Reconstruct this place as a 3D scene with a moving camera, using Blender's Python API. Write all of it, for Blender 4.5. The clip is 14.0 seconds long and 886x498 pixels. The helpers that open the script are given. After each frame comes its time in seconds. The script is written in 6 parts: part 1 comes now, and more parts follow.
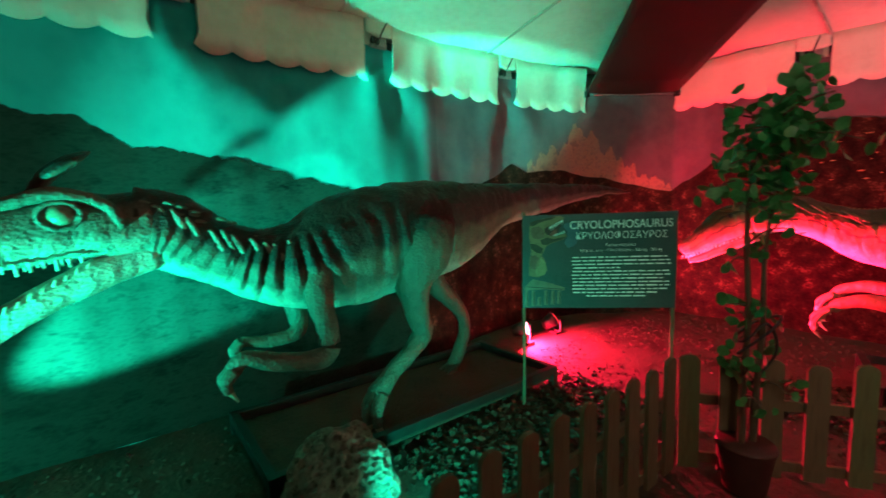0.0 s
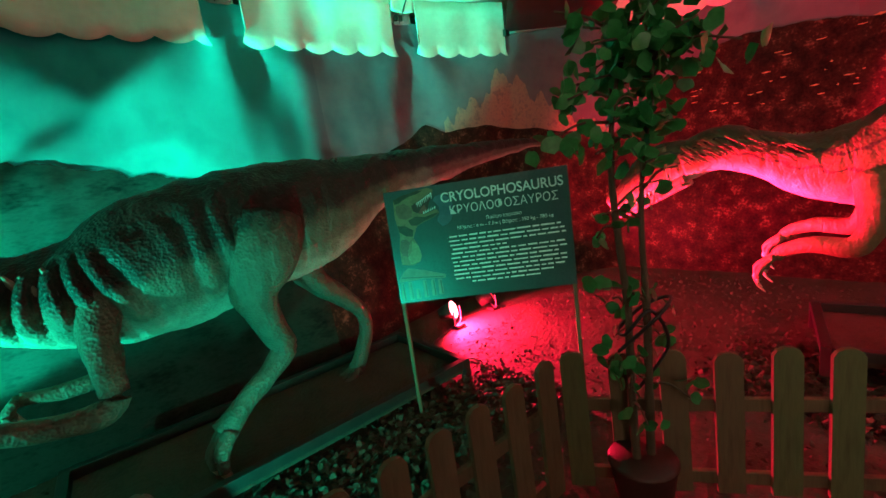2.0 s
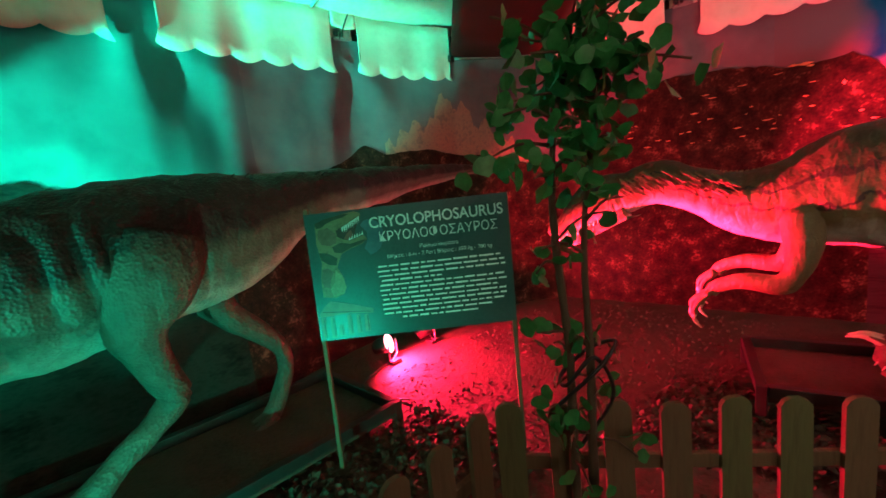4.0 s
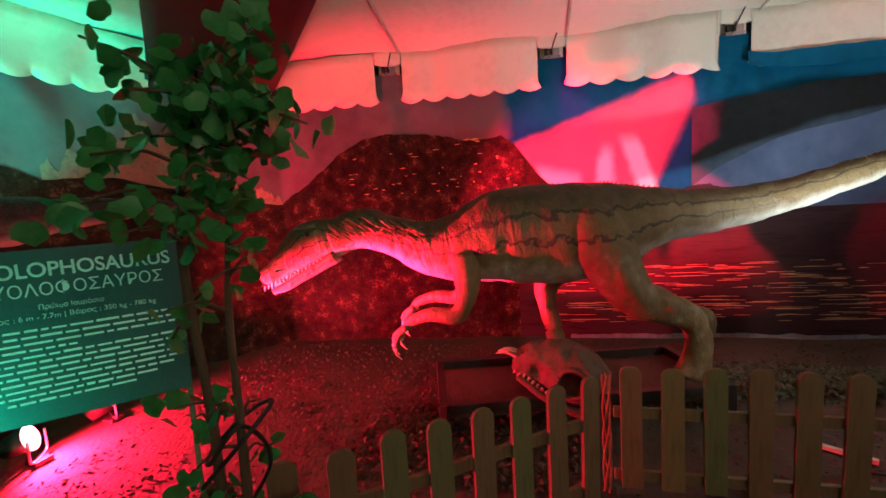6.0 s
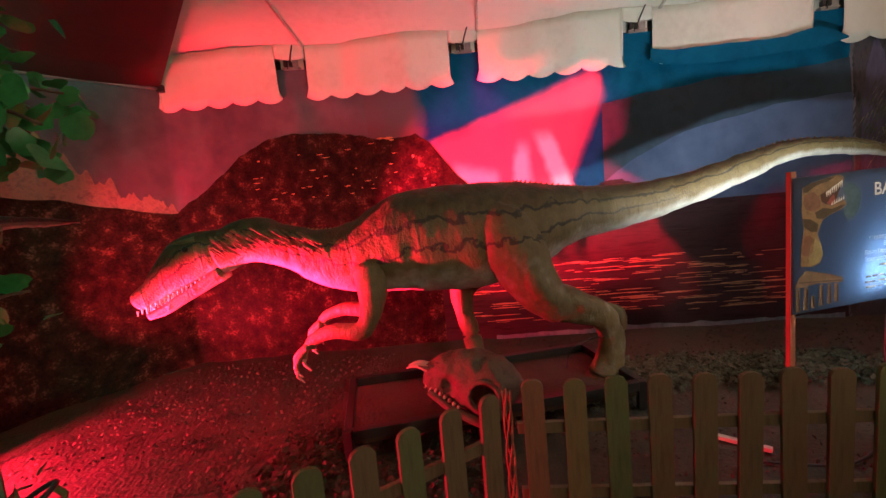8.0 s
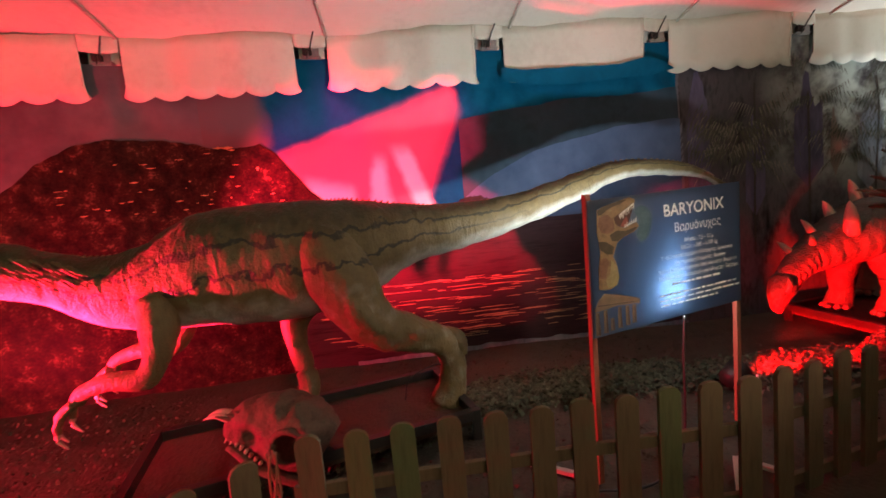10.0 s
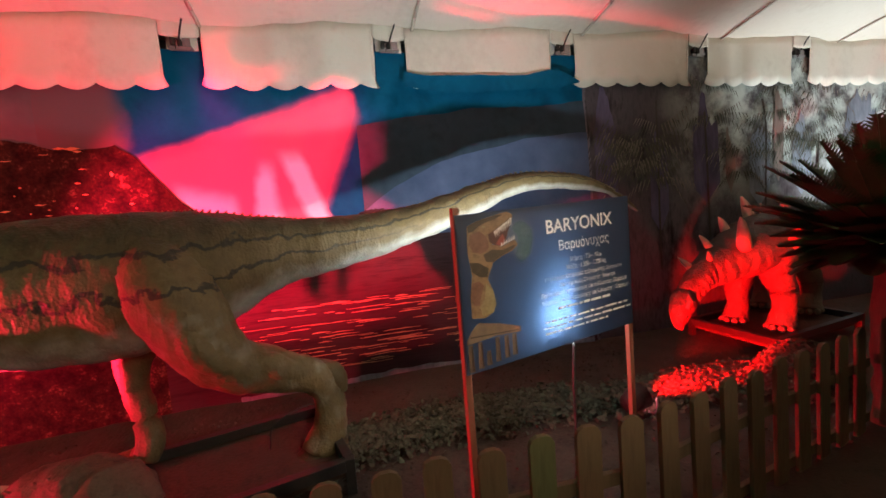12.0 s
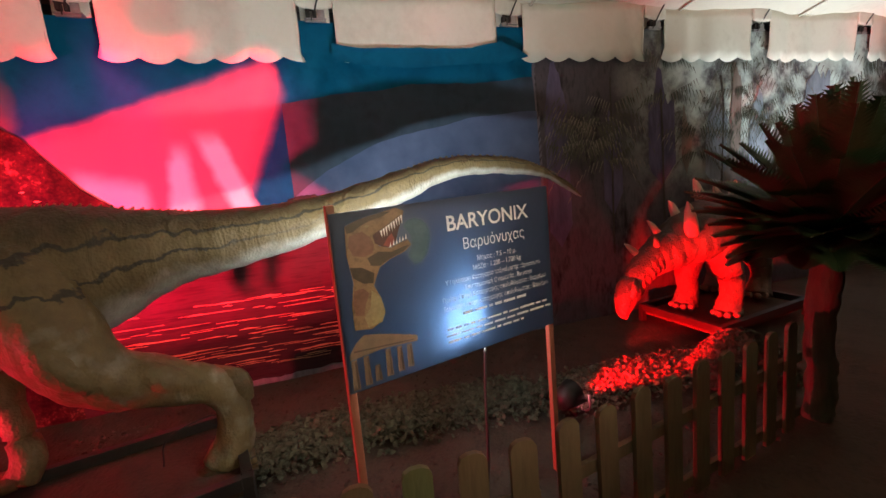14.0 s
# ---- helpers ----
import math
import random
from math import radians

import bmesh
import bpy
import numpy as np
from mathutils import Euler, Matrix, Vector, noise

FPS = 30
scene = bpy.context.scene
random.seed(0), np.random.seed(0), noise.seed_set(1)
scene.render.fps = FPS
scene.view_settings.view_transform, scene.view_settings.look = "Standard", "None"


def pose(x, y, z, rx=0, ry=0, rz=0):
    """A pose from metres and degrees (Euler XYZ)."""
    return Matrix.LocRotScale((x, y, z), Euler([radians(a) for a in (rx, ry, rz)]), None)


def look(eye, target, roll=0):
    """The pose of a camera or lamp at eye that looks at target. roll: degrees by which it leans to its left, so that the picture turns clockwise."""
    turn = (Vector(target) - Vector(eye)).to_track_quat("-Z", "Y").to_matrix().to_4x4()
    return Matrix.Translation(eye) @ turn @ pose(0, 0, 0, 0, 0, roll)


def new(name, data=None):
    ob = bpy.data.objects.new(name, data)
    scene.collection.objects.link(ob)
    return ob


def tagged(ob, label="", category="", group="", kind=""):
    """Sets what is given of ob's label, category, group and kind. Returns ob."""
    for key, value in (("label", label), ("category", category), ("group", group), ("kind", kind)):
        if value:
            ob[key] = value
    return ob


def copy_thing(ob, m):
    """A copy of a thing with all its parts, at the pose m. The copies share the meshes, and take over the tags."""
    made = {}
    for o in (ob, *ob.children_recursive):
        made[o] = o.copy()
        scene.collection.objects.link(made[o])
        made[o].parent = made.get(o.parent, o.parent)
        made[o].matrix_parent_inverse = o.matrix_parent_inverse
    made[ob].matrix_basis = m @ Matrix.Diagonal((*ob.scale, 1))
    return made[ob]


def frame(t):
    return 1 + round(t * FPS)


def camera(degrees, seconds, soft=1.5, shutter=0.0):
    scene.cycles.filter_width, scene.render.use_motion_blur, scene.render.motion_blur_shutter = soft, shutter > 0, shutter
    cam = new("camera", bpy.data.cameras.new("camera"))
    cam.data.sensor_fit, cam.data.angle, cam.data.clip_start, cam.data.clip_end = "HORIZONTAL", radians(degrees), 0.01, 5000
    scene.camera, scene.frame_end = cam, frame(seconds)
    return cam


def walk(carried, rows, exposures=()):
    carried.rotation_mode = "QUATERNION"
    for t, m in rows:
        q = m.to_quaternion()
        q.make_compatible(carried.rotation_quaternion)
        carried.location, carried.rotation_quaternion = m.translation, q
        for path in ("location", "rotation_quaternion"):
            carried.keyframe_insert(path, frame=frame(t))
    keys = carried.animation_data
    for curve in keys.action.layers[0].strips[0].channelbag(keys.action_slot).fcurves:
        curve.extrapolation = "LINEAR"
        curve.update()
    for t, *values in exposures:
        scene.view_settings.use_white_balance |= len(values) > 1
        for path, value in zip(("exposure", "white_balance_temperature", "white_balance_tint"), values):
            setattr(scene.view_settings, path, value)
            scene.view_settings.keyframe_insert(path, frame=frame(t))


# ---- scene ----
cam = camera(93.0, 14.0, shutter=0.35)
EXPOSURES = [(0.0, 0.0), (14.0, 0.0)]
PATH = [
    (0, (-0.031, 0.185, 1.646), (1.186, 1.759, 1.447), -1.3),
    (0.5, (0.284, 0.099, 1.624), (1.654, 1.546, 1.458), -3.3),
    (1, (0.596, 0.111, 1.612), (2.052, 1.471, 1.441), -2.8),
    (1.5, (0.851, 0.129, 1.624), (2.253, 1.538, 1.4), -4.7),
    (2, (1.089, 0.089, 1.649), (2.294, 1.643, 1.285), -8.2),
    (4.3, (1.349, 0.23, 1.623), (2.851, 1.53, 1.394), -4.8),
    (4.5, (1.363, 0.228, 1.624), (2.958, 1.416, 1.409), -4.8),
    (5, (1.405, 0.198, 1.606), (3.202, 1.05, 1.395), -3.4),
    (5.5, (1.485, 0.06, 1.628), (3.402, 0.601, 1.442), -2.9),
    (6, (1.561, -0.078, 1.647), (3.507, 0.339, 1.453), -3.3),
    (6.5, (1.606, -0.18, 1.655), (3.555, 0.216, 1.449), -4.0),
    (7, (1.658, -0.255, 1.65), (3.625, 0.039, 1.437), -4.4),
    (7.2, (1.7, -0.27, 1.646), (3.677, -0.054, 1.428), -4.4),
    (9.3, (2.003, -0.779, 1.726), (3.987, -0.651, 1.512), -5.6),
    (9.5, (2.027, -0.885, 1.707), (4.015, -0.804, 1.506), -5.5),
    (10, (2.124, -1.056, 1.672), (4.102, -1.269, 1.467), -5.1),
    (10.5, (2.2, -1.12, 1.671), (4.175, -1.378, 1.49), -5.1),
    (11, (2.323, -1.247, 1.683), (4.289, -1.58, 1.534), -5.2),
    (11.5, (2.406, -1.367, 1.654), (4.344, -1.836, 1.5), -5.1),
    (12, (2.422, -1.554, 1.64), (4.356, -2.033, 1.474), -4.7),
    (12.5, (2.384, -1.807, 1.659), (4.318, -2.265, 1.438), -4.0),
    (13, (2.388, -1.936, 1.659), (4.306, -2.436, 1.393), -5.4),
    (13.5, (2.493, -1.992, 1.682), (4.401, -2.533, 1.419), -5.4),
    (14, (2.553, -2.044, 1.686), (4.456, -2.59, 1.406), -5.1),
]
walk(cam, [(t, look(eye, target, roll)) for t, eye, target, roll in PATH], EXPOSURES)


# ---- light ----
world = bpy.data.worlds.new("tent_gloom")
scene.world = world
world.use_nodes = True
world.node_tree.nodes["Background"].inputs[0].default_value = (0.35, 0.42, 0.55, 1)
world.node_tree.nodes["Background"].inputs[1].default_value = 0.009

RED, DEEP_RED, GREEN, WHITE = (1.0, 0.010, 0.052), (1.0, 0.001, 0.003), (0.003, 1.0, 0.62), (0.86, 0.96, 1.0)


def spot(name, eye, target, colour, watts, degrees, blend=0.35, radius=0.04):
    data = bpy.data.lights.new(name, "SPOT")
    data.color, data.energy, data.spot_size, data.spot_blend, data.shadow_soft_size = colour, watts, radians(degrees), blend, radius
    ob = new(name, data)
    ob.matrix_world = look(eye, target)
    return ob


LAMP_RED = (3.75, 3.44, 0.20)           # visible flood beside the board of the first dinosaur
LAMP_RED_AIM = (4.83, 1.76, 0.84)
LAMP_RED_STEG = (5.08, -3.68, 0.16)     # flood at the foot of the second board
LAMP_RED_STEG_AIM = (5.56, -5.1, 0.36)
LAMP_WHITE = (4.478, -2.69, 1.04)        # lamp clamped behind the second board
LAMP_GREEN = (-1.80, 1.95, 0.30)        # flood under the first dinosaur's head
LAMP_GREEN_AIM = (-0.15, 2.95, 1.26)
LAMP_GREEN_SIDE = (0.80, 1.42, 0.20)   # second green flood behind the fence
LAMP_GREEN_SIDE_AIM = (2.0, 2.45, 0.58)
LAMP_WHITE_JUNGLE = (5.75, -8.7, 0.25)   # unseen flood added at the foot of the jungle sheet to brighten it
LAMP_WHITE_JUNGLE_AIM = (6.8, -8.4, 2.7)
LAMP_GREEN_WALL = (-1.50, 3.42, 0.16)    # unseen flood added between the first dinosaur and the sheet
LAMP_GREEN_WALL_AIM = (1.10, 4.2, 1.50)
LAMP_RED_WALL = (4.35, 3.50, 0.20)      # flood aimed at the volcano sheet
LAMP_RED_WALL_AIM = (6.65, 2.30, 1.65)

spot("red_flood_beam", LAMP_RED, LAMP_RED_AIM, RED, 18000, 32, 0.65)
spot("red_flood_spill", LAMP_RED, (4.04, 2.84, -0.52), RED, 1650, 152, 0.5)
spot("red_wall_beam", LAMP_RED_WALL, LAMP_RED_WALL_AIM, RED, 1150, 68, 0.6)
spot("red_steg_beam", LAMP_RED_STEG, LAMP_RED_STEG_AIM, DEEP_RED, 2000, 50, 0.5)
spot("green_beam", LAMP_GREEN, LAMP_GREEN_AIM, GREEN, 1350, 50, 0.8)
spot("green_spill", LAMP_GREEN, (-0.5, 4.0, 1.1), GREEN, 260, 100, 0.8)
spot("green_wall_fill", LAMP_GREEN_WALL, LAMP_GREEN_WALL_AIM, GREEN, 5200, 28, 0.35)
spot("green_side_beam", LAMP_GREEN_SIDE, LAMP_GREEN_SIDE_AIM, GREEN, 140, 96, 0.8)
spot("white_beam", LAMP_WHITE, (5.75, -2.35, 3.0), WHITE, 180, 120, 0.8)
spot("white_jungle_fill", LAMP_WHITE_JUNGLE, LAMP_WHITE_JUNGLE_AIM, WHITE, 520, 80, 0.7)
spot("white_board_beam", LAMP_WHITE, (4.30, -2.65, 1.10), WHITE, 105, 165, 0.5, 0.025)
data = bpy.data.lights.new("white_bulb", "POINT")
data.color, data.energy, data.shadow_soft_size = WHITE, 12, 0.025
new("white_bulb", data).location = LAMP_WHITE
# unseen warm fill lamps, added behind the visitor to brighten roof, statues and board
for eye, aim, watts, spread in (((-2.5, -2.5, 2.6), (-1.6, -1.6, 4.6), 13, 180), ((1.2, -6.5, 2.6), (2.1, -5.6, 4.6), 66, 180), ((-1.6, -3.2, 3.3), (4.5, 0.0, 1.2), 9.5, 60), ((0.6, -4.6, 2.7), (4.42, -2.68, 1.3), 4, 26)):
    data = bpy.data.lights.new("fill_lamp", "AREA")
    data.shape, data.size, data.energy, data.color = "DISK", 0.6, watts, (1.0, 0.78, 0.56)
    data.spread = radians(spread)
    new("fill_lamp", data).matrix_world = look(eye, aim)


# ---- materials ----
def material(name, colours, rough=0.8, scale=6.0, bump=0.2, detail=8.0, metal=0.0, fine=60.0, stretch=(1, 1, 1), translucent=0.0, depth=0.02, through_colour=None):
    """A surface with two scales of noise: colours run through a ramp on the coarse one, relief on both."""
    m = bpy.data.materials.new(name)
    m.use_nodes = True
    nt = m.node_tree
    nodes, links = nt.nodes, nt.links
    bsdf = nodes["Principled BSDF"]
    bsdf.inputs["Metallic"].default_value = metal
    co = nodes.new("ShaderNodeTexCoord")
    mp = nodes.new("ShaderNodeMapping")
    mp.inputs["Scale"].default_value = stretch
    links.new(co.outputs["Object"], mp.inputs[0])
    n1 = nodes.new("ShaderNodeTexNoise")
    n1.inputs["Scale"].default_value, n1.inputs["Detail"].default_value, n1.inputs["Roughness"].default_value = scale, detail, 0.6
    n2 = nodes.new("ShaderNodeTexNoise")
    n2.inputs["Scale"].default_value, n2.inputs["Detail"].default_value = fine, 4
    links.new(mp.outputs[0], n1.inputs[0])
    links.new(mp.outputs[0], n2.inputs[0])
    ramp = nodes.new("ShaderNodeValToRGB")
    for k, c in enumerate(colours):
        p = 0.32 + 0.36 * k / max(1, len(colours) - 1)
        e = ramp.color_ramp.elements[k] if k < 2 else ramp.color_ramp.elements.new(p)
        e.position, e.color = p, (*c, 1)
    mixf = nodes.new("ShaderNodeMath")
    mixf.operation = "MULTIPLY_ADD"
    mixf.inputs[1].default_value = 0.3
    links.new(n2.outputs[0], mixf.inputs[0])
    sc = nodes.new("ShaderNodeMath")
    sc.operation = "MULTIPLY_ADD"
    sc.inputs[1].default_value, sc.inputs[2].default_value = 0.7, 0.0
    links.new(n1.outputs[0], sc.inputs[0])
    links.new(sc.outputs[0], mixf.inputs[2])
    links.new(mixf.outputs[0], ramp.inputs[0])
    links.new(ramp.outputs[0], bsdf.inputs["Base Color"])
    rr = nodes.new("ShaderNodeMapRange")
    rr.inputs["To Min"].default_value, rr.inputs["To Max"].default_value = max(0.02, rough - 0.12), min(1, rough + 0.12)
    links.new(n1.outputs[0], rr.inputs[0])
    links.new(rr.outputs[0], bsdf.inputs["Roughness"])
    b = nodes.new("ShaderNodeBump")
    b.inputs["Strength"].default_value, b.inputs["Distance"].default_value = bump, depth
    links.new(mixf.outputs[0], b.inputs["Height"])
    links.new(b.outputs[0], bsdf.inputs["Normal"])
    if translucent:
        tr = nodes.new("ShaderNodeBsdfTranslucent")
        if through_colour:
            tr.inputs[0].default_value = (*through_colour, 1)
        else:
            links.new(ramp.outputs[0], tr.inputs[0])
        mx = nodes.new("ShaderNodeMixShader")
        mx.inputs[0].default_value = translucent
        links.new(bsdf.outputs[0], mx.inputs[1])
        links.new(tr.outputs[0], mx.inputs[2])
        links.new(mx.outputs[0], nodes["Material Output"].inputs[0])
    return m


def glowing(name, colour, strength):
    m = bpy.data.materials.new(name)
    m.use_nodes = True
    b = m.node_tree.nodes["Principled BSDF"]
    b.inputs["Base Color"].default_value = (*colour, 1)
    b.inputs["Emission Color"].default_value = (*colour, 1)
    b.inputs["Emission Strength"].default_value = strength
    return m


def hide(name, back, flank, belly, line, wave, pebble=0.35, levels=(0.10, 0.30, 0.62, 0.86), tail=None):
    """Painted latex hide: back, flank and belly colours by height on the body (uv.y), dark wavy lines along it (uv.x), wrinkles and pebbles."""
    m = material(name, (flank, flank), rough=0.62, scale=9, bump=0.0)
    nt = m.node_tree
    nodes, links = nt.nodes, nt.links
    bsdf = nodes["Principled BSDF"]
    co = nodes.new("ShaderNodeTexCoord")
    uv = nodes.new("ShaderNodeUVMap")
    sep = nodes.new("ShaderNodeSeparateXYZ")
    links.new(uv.outputs[0], sep.inputs[0])
    wob = nodes.new("ShaderNodeTexNoise")
    wob.inputs["Scale"].default_value, wob.inputs["Detail"].default_value = 9, 4
    links.new(co.outputs["Object"], wob.inputs[0])

    def math(op, a, b, c=None):
        n = nodes.new("ShaderNodeMath")
        n.operation = op
        for k, v in enumerate((a, b, c)):
            if v is None:
                continue
            if isinstance(v, (int, float)):
                n.inputs[k].default_value = v
            else:
                links.new(v, n.inputs[k])
        return n.outputs[0]
    v = math("MULTIPLY_ADD", math("SUBTRACT", wob.outputs[0], 0.5), wave, sep.outputs[1])
    ramp = nodes.new("ShaderNodeValToRGB")
    stops = tuple(zip(levels, (belly, flank, flank, back)))
    for k, (p, c) in enumerate(stops):
        e = ramp.color_ramp.elements[k] if k < 2 else ramp.color_ramp.elements.new(p)
        e.position, e.color = p, (*c, 1)
    on_tail = None
    if tail is not None:
        axes = nodes.new("ShaderNodeSeparateXYZ")
        links.new(co.outputs["Object"], axes.inputs[0])
        fade = nodes.new("ShaderNodeMapRange")
        fade.inputs["From Min"].default_value, fade.inputs["From Max"].default_value = tail + 0.9, tail
        links.new(axes.outputs[1], fade.inputs[0])
        on_tail = fade.outputs[0]
        links.new(math("MULTIPLY_ADD", on_tail, -0.10, v), ramp.inputs[0])
    else:
        links.new(v, ramp.inputs[0])
    # dark lines at fixed heights
    masks = None
    for h, wdt in line:
        d = math("ABSOLUTE", math("SUBTRACT", v, h), 0)
        one = nodes.new("ShaderNodeMapRange")
        one.inputs["From Min"].default_value, one.inputs["From Max"].default_value = wdt * 0.5, wdt
        one.inputs["To Min"].default_value, one.inputs["To Max"].default_value = 0.85, 0.0
        links.new(d, one.inputs[0])
        if on_tail is not None and h < 0.5:
            low = math("MULTIPLY", one.outputs[0], math("SUBTRACT", 1.0, on_tail))
            masks = low if masks is None else math("MAXIMUM", masks, low)
            continue
        masks = one.outputs[0] if masks is None else math("MAXIMUM", masks, one.outputs[0])
    grain = nodes.new("ShaderNodeTexNoise")
    grain.inputs["Scale"].default_value, grain.inputs["Detail"].default_value = 16, 5
    links.new(co.outputs["Object"], grain.inputs[0])
    tone = nodes.new("ShaderNodeMix")
    tone.data_type, tone.blend_type = "RGBA", "MULTIPLY"
    tone.inputs[0].default_value = 0.55
    links.new(ramp.outputs[0], tone.inputs[6])
    links.new(grain.outputs[0], tone.inputs[7])
    last = tone.outputs[2]
    if masks is not None:
        dark = nodes.new("ShaderNodeMix")
        dark.data_type = "RGBA"
        dark.inputs[7].default_value = (0.02, 0.018, 0.014, 1)
        links.new(masks, dark.inputs[0])
        links.new(last, dark.inputs[6])
        last = dark.outputs[2]
    links.new(last, bsdf.inputs["Base Color"])
    vor = nodes.new("ShaderNodeTexVoronoi")
    vor.inputs["Scale"].default_value = 62
    links.new(co.outputs["Object"], vor.inputs[0])
    wr = nodes.new("ShaderNodeTexNoise")
    mp = nodes.new("ShaderNodeMapping")
    mp.inputs["Scale"].default_value = (1.0, 1.0, 0.35)
    links.new(co.outputs["Object"], mp.inputs[0])
    links.new(mp.outputs[0], wr.inputs[0])
    wr.inputs["Scale"].default_value, wr.inputs["Detail"].default_value, wr.inputs["Distortion"].default_value = 10, 3.5, 0.8
    h = math("MULTIPLY_ADD", vor.outputs[0], pebble, wr.outputs[0])
    b = nodes.new("ShaderNodeBump")
    b.inputs["Strength"].default_value, b.inputs["Distance"].default_value = 0.9, 0.03
    links.new(h, b.inputs["Height"])
    links.new(b.outputs[0], bsdf.inputs["Normal"])
    return m


M = {}
M["soil"] = material("packed_soil", ((0.030, 0.019, 0.013), (0.075, 0.050, 0.034), (0.045, 0.030, 0.021)), 0.95, 2.2, 0.8, fine=35, depth=0.04)
M["canvas"] = material("cream_tent_canvas", ((0.66, 0.60, 0.50), (0.78, 0.73, 0.63), (0.74, 0.69, 0.58)), 0.6, 0.9, 0.08, fine=14)
M["seam"] = material("canvas_seam", ((0.50, 0.45, 0.38), (0.60, 0.55, 0.46)), 0.6, 3, 0.1)
M["red_canvas"] = material("dark_red_canvas", ((0.085, 0.006, 0.008), (0.12, 0.009, 0.012)), 0.6, 1.4, 0.08, fine=14)
M["sheet"] = material("printed_dusk_sheet", ((0.09, 0.085, 0.105), (0.17, 0.15, 0.175), (0.12, 0.11, 0.13)), 0.55, 0.7, 0.12, fine=5)
M["sky"] = material("printed_blue_sky_sheet", ((0.010, 0.25, 0.25), (0.030, 0.40, 0.40), (0.018, 0.32, 0.32)), 0.55, 0.7, 0.12, fine=5)
M["plain"] = material("plain_wall_sheet", ((0.16, 0.15, 0.14), (0.22, 0.21, 0.19)), 0.7, 0.8, 0.1, fine=6)
M["wood"] = material("weathered_pine", ((0.075, 0.045, 0.022), (0.16, 0.105, 0.055), (0.11, 0.072, 0.037)), 0.8, 5, 0.35, fine=40, stretch=(1, 1, 0.12))
M["greenwood"] = material("greenish_pine", ((0.055, 0.058, 0.022), (0.13, 0.135, 0.055), (0.09, 0.094, 0.037)), 0.8, 5, 0.35, fine=40, stretch=(1, 1, 0.12))
M["steel"] = material("dull_steel", ((0.30, 0.30, 0.30), (0.5, 0.5, 0.5)), 0.4, 8, 0.1, metal=0.9)
M["black"] = material("black_plastic", ((0.012, 0.012, 0.012), (0.025, 0.025, 0.025)), 0.45, 9, 0.15)
M["black_metal"] = material("black_painted_metal", ((0.012, 0.011, 0.010), (0.03, 0.027, 0.024)), 0.5, 9, 0.2)
M["redwood"] = material("stained_post", ((0.20, 0.07, 0.04), (0.32, 0.12, 0.07)), 0.6, 7, 0.2, stretch=(1, 1, 0.1))
M["paleposts"] = material("pale_post", ((0.42, 0.36, 0.30), (0.56, 0.50, 0.42)), 0.6, 7, 0.2, stretch=(1, 1, 0.1))
M["leaf"] = material("ginkgo_leaf", ((0.02, 0.17, 0.045), (0.06, 0.36, 0.10)), 0.40, 12, 0.1, translucent=0.25)
M["palm"] = material("palm_leaf", ((0.018, 0.045, 0.016), (0.050, 0.095, 0.032)), 0.5, 6, 0.1)
M["bark"] = material("brown_bark", ((0.06, 0.04, 0.025), (0.13, 0.09, 0.055)), 0.9, 9, 0.8, fine=40, stretch=(1, 1, 0.3))
M["rock"] = material("porous_rock", ((0.07, 0.075, 0.06), (0.30, 0.30, 0.25), (0.18, 0.18, 0.15)), 0.9, 20, 1.0, fine=45, depth=0.07)
M["bone"] = material("painted_bone", ((0.045, 0.024, 0.016), (0.13, 0.075, 0.05), (0.08, 0.046, 0.03)), 0.7, 9, 0.8, fine=50, depth=0.03)
M["pot"] = material("dark_red_plastic_pot", ((0.05, 0.014, 0.012), (0.09, 0.025, 0.02)), 0.5, 6, 0.1)
M["claw"] = material("horn_claw", ((0.35, 0.30, 0.22), (0.55, 0.48, 0.36)), 0.35, 14, 0.1)
M["tooth"] = material("ivory_tooth", ((0.62, 0.56, 0.42), (0.75, 0.70, 0.58)), 0.3, 20, 0.05)
M["eye"] = material("painted_eye", ((0.16, 0.14, 0.09), (0.30, 0.26, 0.18)), 0.3, 30, 0.05)
M["mouth"] = material("mouth_flesh", ((0.20, 0.04, 0.03), (0.32, 0.08, 0.06)), 0.4, 14, 0.3)
M["hill"] = material("print_hill", ((0.006, 0.009, 0.008), (0.028, 0.036, 0.03), (0.014, 0.018, 0.015)), 0.6, 3.0, 0.1, fine=22, stretch=(1, 1, 2.2))
M["volcano"] = material("print_volcano", ((0.007, 0.005, 0.004), (0.018, 0.011, 0.009), (0.04, 0.02, 0.015), (0.20, 0.10, 0.07)), 0.55, 7.0, 0.1, fine=45, detail=12)
M["lava"] = material("print_lava", ((0.55, 0.22, 0.08), (0.75, 0.45, 0.25)), 0.55, 7, 0.1)
M["plume"] = material("print_plume", ((0.16, 0.12, 0.13), (0.40, 0.24, 0.19), (0.26, 0.17, 0.16)), 0.55, 9, 0.1, fine=30)
M["blue"] = material("night_blue_painted_glow", ((0.001, 0.045, 0.105), (0.003, 0.105, 0.205), (0.002, 0.072, 0.15)), 0.55, 1.2, 0.1, fine=6)
M["dusk"] = material("print_dusk", ((0.022, 0.036, 0.055), (0.050, 0.078, 0.11), (0.034, 0.055, 0.08)), 0.55, 1.4, 0.1, fine=6)
M["haze"] = material("print_haze", ((0.06, 0.09, 0.17), (0.12, 0.16, 0.27)), 0.55, 1.6, 0.1, fine=6)
